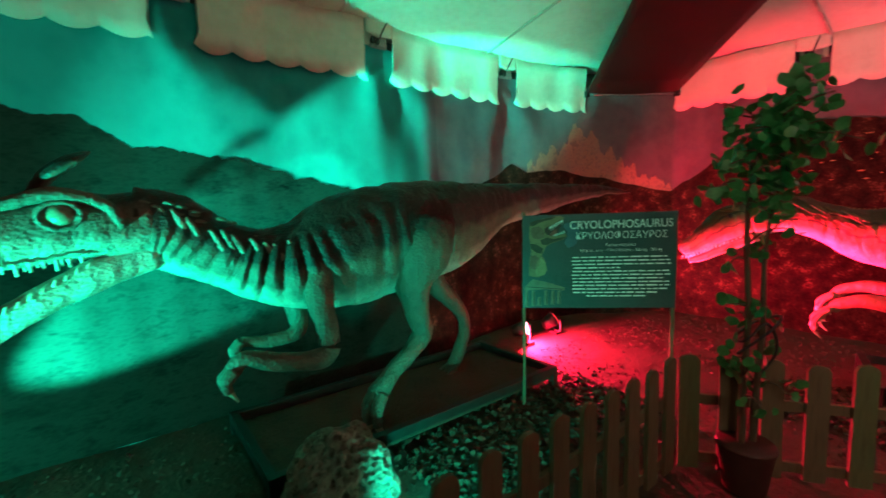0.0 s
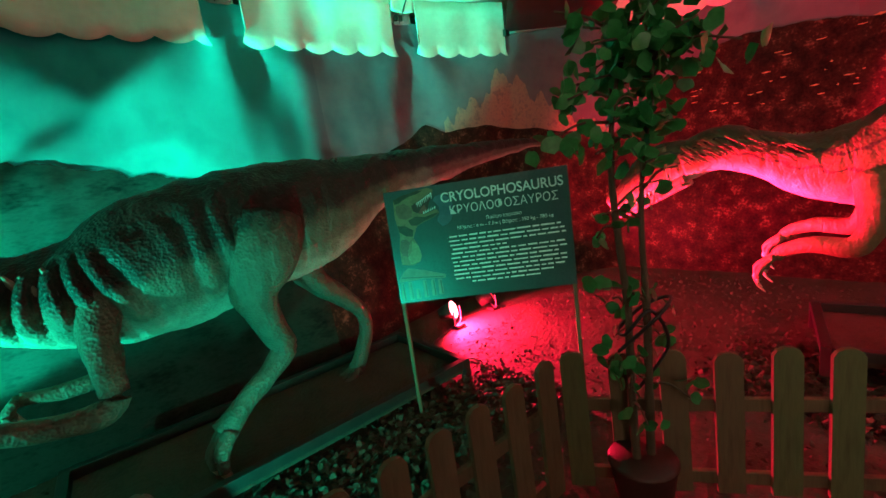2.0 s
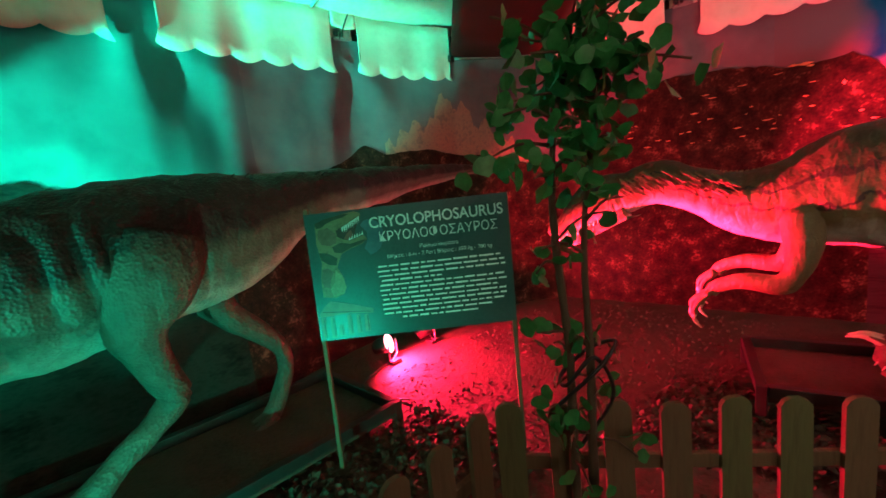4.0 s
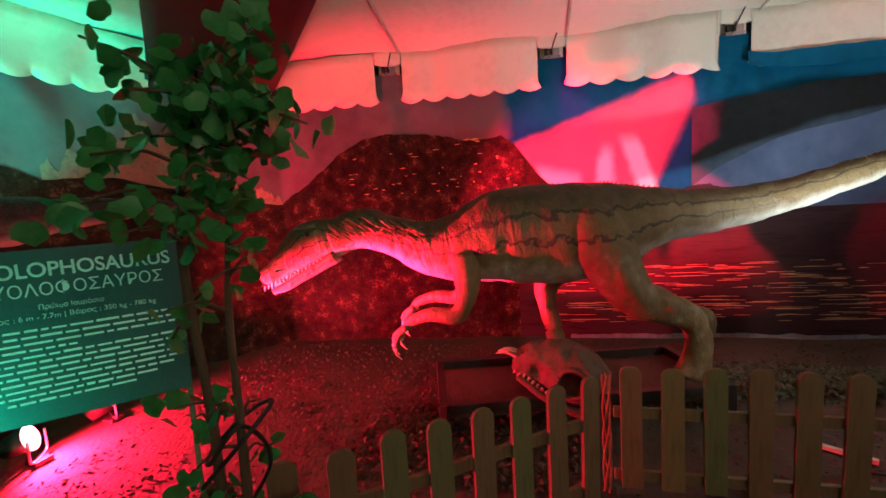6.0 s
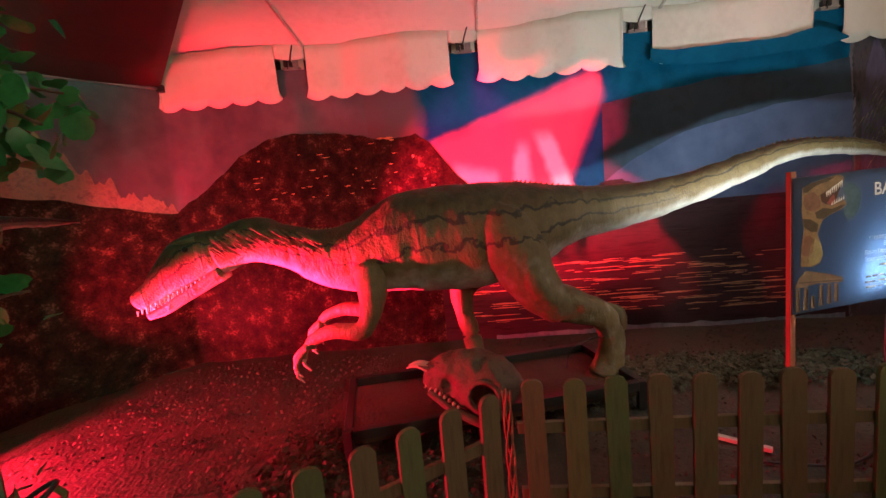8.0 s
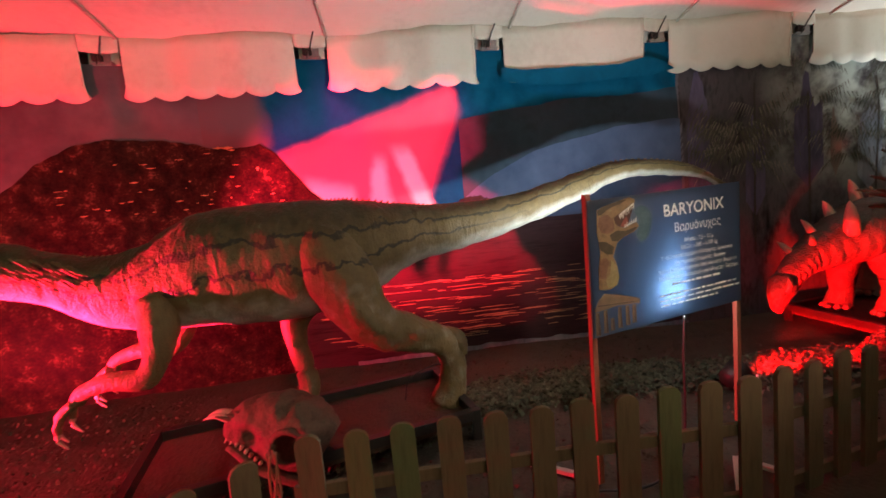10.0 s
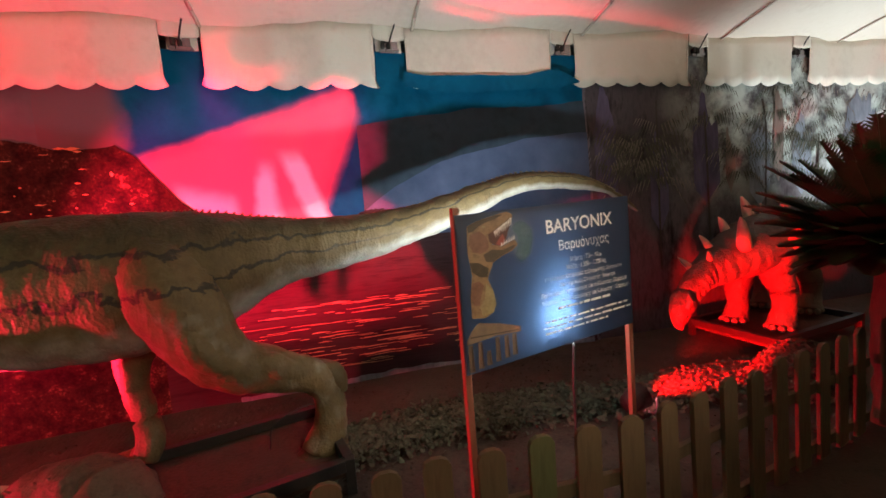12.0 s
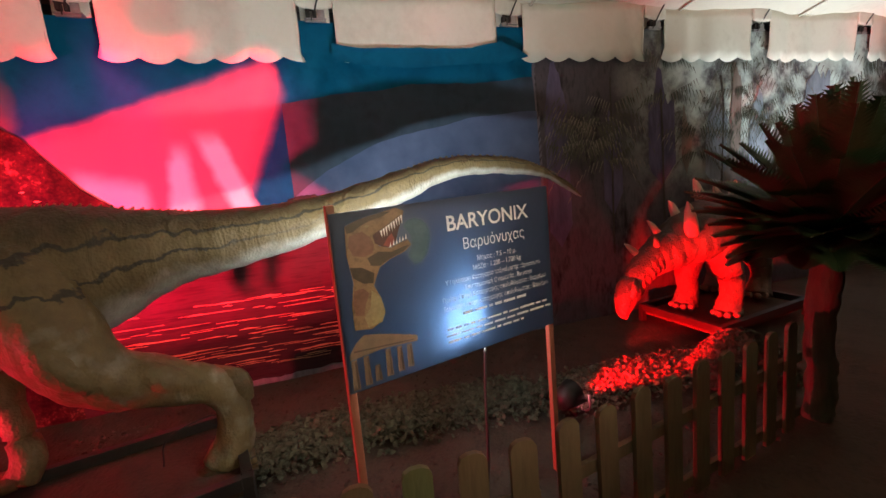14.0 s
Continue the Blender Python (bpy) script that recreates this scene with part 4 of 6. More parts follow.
    limb(bm, [(5.33, -1.30, 0.72, 0.04), (5.30, -1.44, 0.63, 0.075), (5.31, -1.47, 0.50, 0.05)], 16, 14, 0, 0.010)
    loft(bm, [(5.31, -1.47, 0.12, 0.09, 0.10), (5.26, -1.30, 0.11, 0.12, 0.09), (5.20, -1.12, 0.07, 0.11, 0.05), (5.17, -1.02, 0.045, 0.07, 0.03)], 16, 16, 0, 0.01)
    for dx in (-0.09, -0.01, 0.07):
        limb(bm, [(5.22 + dx * 0.6, -1.16, 0.08, 0.045), (5.18 + dx, -1.02, 0.06, 0.038), (5.165 + dx * 1.2, -0.92, 0.035, 0.028)], 10, 10)
        spike(bm, (5.165 + dx * 1.2, -0.93, 0.04), (5.16 + dx * 1.3, -0.85, 0.005), 0.022, 1)
    # far hind leg, planted forward
    limb(bm, [(5.50, -0.50, 1.40, 0.19), (5.53, -0.36, 1.12, 0.17), (5.53, -0.20, 0.90, 0.115), (5.50, -0.19, 0.70, 0.085), (5.46, -0.24, 0.50, 0.075), (5.44, -0.26, 0.33, 0.085), (5.42, -0.22, 0.24, 0.09)], 34, 18, 0, 0.014)
    for dx in (-0.08, 0.0, 0.08):
        limb(bm, [(5.42 + dx * 0.6, -0.22, 0.26, 0.045), (5.39 + dx, -0.08, 0.25, 0.036), (5.37 + dx * 1.2, 0.02, 0.235, 0.026)], 10, 10)
        spike(bm, (5.37 + dx * 1.2, 0.01, 0.24), (5.36 + dx * 1.3, 0.08, 0.225), 0.02, 1)
    # arms
    for near in (True, False):
        x0 = 4.84 if near else 5.27
        dy = 0.0 if near else 0.05
        dz = 0.0 if near else 0.06
        limb(bm, [(x0 + 0.06, 0.46 + dy, 1.24, 0.125), (x0 - 0.02, 0.44 + dy, 1.05, 0.105), (x0 - 0.05, 0.47 + dy, 0.88 + dz, 0.075), (x0 - 0.06, 0.55 + dy, 0.79 + dz, 0.066), (x0 - 0.05, 0.74 + dy, 0.795 + dz, 0.055), (x0 - 0.04, 0.90 + dy, 0.745 + dz, 0.048), (x0 - 0.04, 0.95 + dy, 0.69 + dz, 0.045)], 30, 16, 0, 0.010)
        for k, (fx, fz, fy) in enumerate(((-0.05, -0.04, 0.0), (0.0, -0.02, 0.03), (0.05, 0.01, -0.02))):
            limb(bm, [(x0 - 0.04 + fx * 0.5, 0.95 + dy, 0.70 + dz, 0.03), (x0 - 0.04 + fx, 1.03 + fy + dy, 0.64 + fz + dz, 0.025), (x0 - 0.04 + fx, 1.04 + fy + dy, 0.57 + fz + dz, 0.02)], 10, 10)
            spike(bm, (x0 - 0.04 + fx, 1.04 + fy + dy, 0.58 + fz + dz), (x0 - 0.04 + fx, 1.0 + fy + dy, 0.47 + fz + dz), 0.02, 1, (0, 0.03, 0))
    ob = part("baryonyx_statue", bm, [M["bary"], M["claw"], M["tooth"], M["black"]], None, "", True)
    tagged(ob, "olive and tan long-snouted dinosaur statue with dark wavy flank lines", "dinosaur statue")


baryonyx()


def cryolophosaurus():
    bm = bmesh.new()
    rows = [(0.02, 3.08, 1.58, 0.17, 0.22), (0.20, 3.09, 1.545, 0.17, 0.215), (0.45, 3.08, 1.40, 0.18, 0.20), (0.66, 3.07, 1.315, 0.23, 0.225), (0.93, 3.055, 1.28, 0.30, 0.31),
            (1.24, 3.05, 1.335, 0.34, 0.40), (1.65, 3.05, 1.415, 0.34, 0.415), (2.0, 3.05, 1.46, 0.31, 0.405), (2.29, 3.04, 1.50, 0.27, 0.375), (2.8, 3.03, 1.64, 0.19, 0.215),
            (3.4, 3.02, 1.71, 0.14, 0.152), (4.1, 3.02, 1.77, 0.085, 0.09), (4.7, 3.02, 1.80, 0.045, 0.05), (5.22, 3.02, 1.775, 0.006, 0.008)]
    loft(bm, rows, 260, 48, 0, 0.018, 2.1, seed=5, folds=((0.16, 0.40, 0.05, 0.85, 0.075, 8), (0.38, 0.56, 0.1, 0.9, 0.06, 5), (0.03, 0.25, 0.1, 0.75, 0.035, 9)))
    # skull with open jaws
    loft(bm, [(0.10, 3.08, 1.60, 0.16, 0.17), (-0.05, 3.05, 1.58, 0.165, 0.17), (-0.22, 3.0, 1.60, 0.155, 0.165), (-0.42, 2.94, 1.56, 0.13, 0.15), (-0.65, 2.88, 1.53, 0.11, 0.13), (-0.85, 2.82, 1.49, 0.09, 0.10), (-0.95, 2.79, 1.46, 0.05, 0.06)], 40, 26, 0, 0.012, 2.5, seed=2, level=lambda p: 0.16 + 0.5 * min(1.0, max(0.0, (p.z - 1.50) / 0.28)))
    loft(bm, [(0.10, 3.08, 1.43, 0.14, 0.10), (-0.10, 3.03, 1.35, 0.13, 0.085), (-0.34, 2.96, 1.235, 0.105, 0.07), (-0.56, 2.90, 1.10, 0.085, 0.06), (-0.78, 2.84, 0.98, 0.06, 0.045), (-0.88, 2.81, 0.93, 0.03, 0.025)], 30, 20, 0, 0.010, 2.4, seed=4, level=0.10)
    loft(bm, [(0.0, 3.06, 1.42, 0.08, 0.035), (-0.30, 2.97, 1.305, 0.06, 0.022), (-0.60, 2.89, 1.155, 0.045, 0.018), (-0.70, 2.86, 1.11, 0.02, 0.01)], 16, 14, 3)
    for k in range(17):
        u = k / 16
        for sgn in (-1, 1):
            c = Vector((-0.18, 3.0, 1.445)).lerp(Vector((-0.90, 2.80, 1.40)), u) + Vector((0, sgn * (0.125 - 0.06 * u), 0))
            spike(bm, c, c + Vector((0.004, 0, -0.034 - 0.010 * (k % 3))), 0.010, 2, seg=6)
            c = Vector((-0.16, 3.0, 1.385)).lerp(Vector((-0.84, 2.82, 0.985)), u) + Vector((0, sgn * (0.105 - 0.055 * u), 0))
            spike(bm, c, c + Vector((0.006, 0, 0.026 + 0.010 * (k % 2))), 0.009, 2, seg=6)
    for sgn in (-1, 1):
        r = bmesh.ops.create_uvsphere(bm, u_segments=16, v_segments=12, radius=0.055)
        bmesh.ops.translate(bm, verts=r["verts"], vec=(-0.24, 2.99 + sgn * 0.118, 1.645))
        for f in {f for v in r["verts"] for f in v.link_faces}:
            f.material_index = 5
        # brow, cheek and orbit ridges
        ring = [(-0.24 + 0.078 * math.cos(a), 2.99 + sgn * (0.145 - 0.01 * math.cos(a)), 1.645 + 0.064 * math.sin(a), 0.013) for a in np.linspace(0, 2 * math.pi, 13)]
        limb(bm, ring, 26, 8, 0, 0.004)
        limb(bm, [(-0.70, 2.88 + sgn * 0.09, 1.63, 0.02), (-0.42, 2.95 + sgn * 0.12, 1.70, 0.03), (-0.25, 2.99 + sgn * 0.135, 1.745, 0.035), (-0.08, 3.04 + sgn * 0.15, 1.70, 0.03), (0.0, 3.06 + sgn * 0.16, 1.58, 0.03)], 26, 10, 0, 0.006)
    # crest
    loft(bm, [(-0.33, 2.96, 1.75, 0.05, 0.03), (-0.28, 2.97, 1.84, 0.13, 0.035), (-0.20, 2.99, 1.91, 0.15, 0.030), (-0.14, 3.01, 1.955, 0.10, 0.012)], 14, 16, 0, 0.006)
    # raised scutes on neck and back
    rn = random.Random(9)
    for k in range(10):
        u = (k + 0.5 + rn.uniform(-0.3, 0.3)) / 10
        c = Vector((0.14, 2.94, 1.63)).lerp(Vector((0.86, 2.815, 1.36)), u)
        c.z += rn.uniform(-0.02, 0.02) - 0.05 * math.sin(math.pi * u)
        limb(bm, [(c.x - 0.02, c.y + 0.02, c.z + 0.08, 0.008), (c.x, c.y + 0.008, c.z + 0.04, 0.016), (c.x + 0.03, c.y + 0.004, c.z - 0.02, 0.016), (c.x + 0.045, c.y + 0.02, c.z - 0.06, 0.006)], 12, 8, 0, 0.004, k, 0.22)
    for k in range(12):
        u = rn.random()
        c = Vector((0.05, 2.955, 1.71)).lerp(Vector((0.70, 2.95, 1.48)), u) + Vector((0, 0, rn.uniform(-0.02, 0.05)))
        limb(bm, [(c.x, c.y, c.z, 0.006), (c.x + 0.025, c.y - 0.006, c.z - 0.004, 0.011), (c.x + 0.055, c.y, c.z - 0.012, 0.005)], 8, 8, 0, 0.002, k, 0.3)
    for k in range(34):
        x = rn.uniform(1.2, 3.2)
        h = np.interp(x, [1.24, 1.65, 2.29, 2.8, 3.4], [1.70, 1.80, 1.84, 1.83, 1.84])
        spike(bm, (x, 3.05 - rn.uniform(0.0, 0.17), h - rn.uniform(0.02, 0.05)), (x + 0.02, 2.90, h + 0.005), 0.014, 4, seg=6)
    # near hind leg
    limb(bm, [(1.86, 2.86, 1.50, 0.22), (1.80, 2.80, 1.32, 0.22), (1.70, 2.80, 1.10, 0.15), (1.72, 2.82, 0.93, 0.105), (1.78, 2.84, 0.77, 0.085), (1.80, 2.85, 0.65, 0.08), (1.68, 2.84, 0.53, 0.066), (1.50, 2.83, 0.42, 0.066), (1.36, 2.82, 0.30, 0.08)], 44, 22, 0, 0.014, 1, lambda p: min(0.6, 0.30 + 0.7 * max(0.0, p.z - 1.22)))
    for dy, dx in ((-0.08, 0.0), (0.0, -0.03), (0.08, 0.01)):
        limb(bm, [(1.38, 2.82 + dy * 0.6, 0.31, 0.05), (1.31 + dx, 2.80 + dy, 0.22, 0.042), (1.30 + dx, 2.79 + dy * 1.1, 0.12, 0.035)], 12, 10, 0, 0.008)
        spike(bm, (1.30 + dx, 2.79 + dy * 1.1, 0.13), (1.34 + dx, 2.77 + dy * 1.2, 0.02), 0.03, 1)
    # far hind leg
    limb(bm, [(2.12, 3.26, 1.40, 0.19), (2.18, 3.28, 1.12, 0.15), (2.27, 3.28, 0.93, 0.10), (2.45, 3.29, 0.76, 0.075), (2.60, 3.30, 0.58, 0.065), (2.62, 3.30, 0.40, 0.06), (2.53, 3.29, 0.20, 0.065), (2.45, 3.28, 0.10, 0.07)], 34, 16, 0, 0.012, 3)
    for dy in (-0.07, 0.0, 0.07):
        limb(bm, [(2.46, 3.28 + dy * 0.6, 0.10, 0.045), (2.34, 3.26 + dy, 0.06, 0.035), (2.26, 3.25 + dy * 1.2, 0.03, 0.02)], 10, 8)
    # arms
    limb(bm, [(1.02, 2.90, 1.36, 0.09), (0.97, 2.80, 1.20, 0.10), (0.94, 2.70, 1.06, 0.082), (0.94, 2.62, 0.92, 0.066), (0.94, 2.59, 0.79, 0.06), (0.85, 2.58, 0.755, 0.06), (0.65, 2.58, 0.79, 0.05), (0.46, 2.59, 0.85, 0.046), (0.40, 2.60, 0.80, 0.05)], 32, 16, 0, 0.010, 6)
    limb(bm, [(0.92, 3.28, 1.15, 0.10), (0.94, 3.20, 0.95, 0.075), (0.92, 3.12, 0.80, 0.06), (0.72, 3.10, 0.77, 0.045), (0.55, 3.08, 0.81, 0.04)], 24, 14, 0, 0.010, 7)
    for cx, cy, cz in ((0.40, 2.60, 0.80), (0.54, 3.08, 0.81)):
        for k, dy in enumerate((-0.045, 0.0, 0.045)):
            limb(bm, [(cx, cy + dy * 0.6, cz, 0.03), (cx - 0.045, cy + dy, cz - 0.05, 0.026), (cx - 0.035, cy + dy, cz - 0.10, 0.022)], 10, 8)
            spike(bm, (cx - 0.035, cy + dy, cz - 0.09), (cx + 0.01, cy + dy, cz - 0.16), 0.018, 1)
    ob = part("cryolophosaurus_statue", bm, [M["cryo"], M["claw"], M["tooth"], M["mouth"], M["black"], M["eye"]], None, "", True)
    tagged(ob, "crested meat-eating dinosaur statue with wrinkled hide and open jaws", "dinosaur statue")


cryolophosaurus()


def stegosaur():
    bm = bmesh.new()
    # trunk from neck to tail tip; the head hangs low and looks towards the walkway
    loft(bm, [(5.80, -4.80, 0.60, 0.10, 0.12), (5.83, -4.95, 0.75, 0.115, 0.15), (5.86, -5.15, 0.85, 0.15, 0.18), (5.89, -5.40, 0.93, 0.24, 0.225),
              (5.92, -5.70, 1.00, 0.34, 0.28), (5.99, -6.00, 1.04, 0.38, 0.31), (6.10, -6.30, 1.04, 0.37, 0.31), (6.22, -6.60, 0.96, 0.29, 0.26), (6.34, -6.95, 0.82, 0.17, 0.17), (6.40, -7.45, 0.72, 0.09, 0.10), (6.40, -8.05, 0.66, 0.03, 0.03)], 120, 34, 0, 0.016, folds=((0.02, 0.42, 0.05, 0.8, 0.028, 11), (0.42, 0.75, 0.05, 0.6, 0.02, 7)))
    # head: broad cheeks, narrow beak
    loft(bm, [(5.82, -4.86, 0.66, 0.085, 0.10), (5.79, -4.77, 0.60, 0.115, 0.125), (5.755, -4.70, 0.54, 0.105, 0.105), (5.715, -4.64, 0.46, 0.075, 0.08), (5.69, -4.605, 0.405, 0.05, 0.055), (5.68, -4.59, 0.385, 0.025, 0.03)], 34, 26, 0, 0.010, 2.4)
    limb(bm, [(5.79, -4.76, 0.47, 0.055), (5.74, -4.68, 0.42, 0.045), (5.70, -4.63, 0.365, 0.03)], 14, 12, 0, 0.006)
    for sgn in (-1, 1):
        limb(bm, [(5.80 + sgn * 0.07, -4.76, 0.69, 0.02), (5.77 + sgn * 0.10, -4.72, 0.63, 0.028), (5.74 + sgn * 0.085, -4.67, 0.56, 0.018)], 12, 8, 0, 0.004)
        r = bmesh.ops.create_uvsphere(bm, u_segments=10, v_segments=8, radius=0.016)
        bmesh.ops.translate(bm, verts=r["verts"], vec=(5.77 + sgn * 0.108, -4.705, 0.60))
    # four pillar legs with spread feet
    for x, y, hx, hy in ((5.70, -5.90, 5.74, -5.86), (6.13, -5.80, 6.10, -5.80), (6.02, -6.72, 6.06, -6.62), (6.46, -6.60, 6.40, -6.56)):
        limb(bm, [(hx, hy, 0.98, 0.19), (hx, hy, 0.78, 0.165), (x, y, 0.58, 0.125), (x, y - 0.02, 0.40, 0.105), (x, y + 0.01, 0.28, 0.12), (x - 0.01, y + 0.04, 0.205, 0.135)], 30, 20, 0, 0.018)
        for k in range(4):
            an = math.radians(60 + 34 * k)
            r = bmesh.ops.create_uvsphere(bm, u_segments=10, v_segments=7, radius=0.035)
            bmesh.ops.translate(bm, verts=r["verts"], vec=(x - 0.01 + 0.13 * math.cos(an), y + 0.04 + 0.13 * math.sin(an), 0.215))
    # paired spikes: base, tip, radius
    for base, tip, rad in (((5.88, -4.98, 0.86), (5.885, -4.80, 1.02), 0.036), ((5.91, -5.26, 1.02), (5.915, -5.10, 1.21), 0.042), ((6.04, -5.60, 1.16), (6.06, -5.50, 1.37), 0.052),
                           ((5.80, -5.10, 0.96), (5.745, -5.02, 1.07), 0.034), ((5.70, -5.42, 1.06), (5.60, -5.26, 1.38), 0.066), ((5.64, -5.93, 1.04), (5.50, -5.86, 1.24), 0.075),
                           ((6.15, -6.05, 1.26), (6.20, -5.98, 1.56), 0.062), ((5.88, -6.15, 1.26), (5.80, -6.08, 1.52), 0.066), ((6.26, -6.45, 1.18), (6.34, -6.42, 1.46), 0.06), ((5.98, -6.55, 1.10), (5.86, -6.55, 1.36), 0.062),
                           ((6.36, -6.9, 0.95), (6.44, -6.92, 1.2), 0.05), ((6.20, -6.95, 0.92), (6.10, -6.98, 1.15), 0.05)):
        m = (Vector(tip) - Vector(base)) * 0.5
        limb(bm, [(*base, rad), (*(Vector(base) + m * 0.7 + Vector((0, -0.006, 0))), rad * 0.92), (*(Vector(base) + m * 1.5 + Vector((0, -0.008, 0))), rad * 0.6), (*tip, rad * 0.12)], 14, 12, 1, 0.004)
    ob = part("stegosaur_statue", bm, [M["steg"], M["spine"]], None, "", True)
    tagged(ob, "spiked plant-eating dinosaur statue lit red, head lowered", "dinosaur statue")


stegosaur()


# ---- bases ----
def statue_base(name, corners, h, label):
    """A low steel frame with soil inside; corners in plan order."""
    base = empty(name, (0, 0, 0), label, "platform")
    n = len(corners)
    for k in range(n):
        a, b = Vector((*corners[k], 0)), Vector((*corners[(k + 1) % n], 0))
        d = (b - a).normalized()
        bm = bmesh.new()
        m = Matrix.Translation(a) @ Matrix.Rotation(math.atan2(d.y, d.x), 4, "Z")
        box(bm, (0.031, -0.03, h - 0.07), ((b - a).length - 0.031, 0.03, h), m, 0.004)
        part("rail", bm, M["black_metal"], base)
        bm = bmesh.new()
        box(bm, a + Vector((-0.03, -0.03, 0)), a + Vector((0.03, 0.03, h)), None, 0.003)
        part("leg", bm, M["black_metal"], base)
    bm = bmesh.new()
    mid = sum((Vector((*c, 0)) for c in corners), Vector()) / n
    vs = [bm.verts.new((mid + (Vector((*c, 0)) - mid) * 0.985) + Vector((0, 0, h - 0.075))) for c in corners]
    f = bm.faces.new(vs)
    if f.normal.z < 0:
        f.normal_flip()
    r = bmesh.ops.extrude_face_region(bm, geom=[f])
    bmesh.ops.translate(bm, verts=[v for v in r["geom"] if isinstance(v, bmesh.types.BMVert)], vec=(0, 0, -0.04))
    part("deck", bm, M["soil"], base)


statue_base("statue_base", [(4.43, 0.60), (5.28, 0.81), (5.80, -1.28), (4.95, -1.49)], 0.22, "low black steel base with soil under the second dinosaur")
statue_base("statue_base", [(0.55, 2.55), (0.55, 3.52), (3.05, 3.52), (3.05, 2.55)], 0.16, "low black steel base with soil under the first dinosaur")
statue_base("statue_base", [(5.46, -5.50), (6.40, -5.45), (6.62, -6.90), (5.68, -6.95)], 0.20, "low black steel base under the spiked dinosaur")


# ---- boards ----
def words(text, size, at, mat, parent, name="lettering", width=None, align="LEFT"):
    """Flat letters in the board's own plane (x right, z up, front towards -y)."""
    cu = bpy.data.curves.new(name, "FONT")
    cu.body, cu.size, cu.align_x, cu.extrude, cu.offset = text, size, align, 0.0, size * 0.018 if text.isascii() else 0.0
    tmp = new(name, cu)
    bpy.context.view_layer.update()
    me = bpy.data.meshes.new_from_object(tmp.evaluated_get(bpy.context.evaluated_depsgraph_get()))
    bpy.data.objects.remove(tmp)
    me.materials.clear()
    me.materials.append(mat)
    xs = [v.co.x for v in me.vertices]
    k = 1.0
    if width and xs:
        k = width / max(1e-6, max(xs) - min(xs))
    ob = new(name, me)
    ob.parent = parent
    ob.matrix_basis = pose(*at, 90, 0, 0) @ Matrix.Diagonal((k, 1, 1, 1))
    return ob


def flat(parent, name, pts, y, mat, thick=0.0012):
    bm = bmesh.new()
    a = [bm.verts.new((x, y, z)) for x, z in pts]
    b = [bm.verts.new((x, y + thick, z)) for x, z in pts]
    bm.faces.new(a)
    bm.faces.new(b[::-1])
    for k in range(len(pts)):
        k2 = (k + 1) % len(pts)
        bm.faces.new((a[k2], a[k], b[k], b[k2]))
    bmesh.ops.recalc_face_normals(bm, faces=bm.faces)
    return part(name, bm, mat, parent)


HEAD_ART = [(0.051, 0.925), (0.099, 0.951), (0.186, 0.974), (0.249, 0.988), (0.279, 0.966), (0.269, 0.911), (0.238, 0.892), (0.197, 0.856), (0.161, 0.823), (0.169, 0.79), (0.212, 0.769), (0.25, 0.786), (0.284, 0.8), (0.298, 0.767), (0.266, 0.732), (0.207, 0.706), (0.163, 0.673), (0.146, 0.62), (0.133, 0.575), (0.155, 0.501), (0.166, 0.413), (0.15, 0.361), (0.107, 0.335), (0.044, 0.352), (0.044, 0.493), (0.06, 0.615), (0.045, 0.771)]


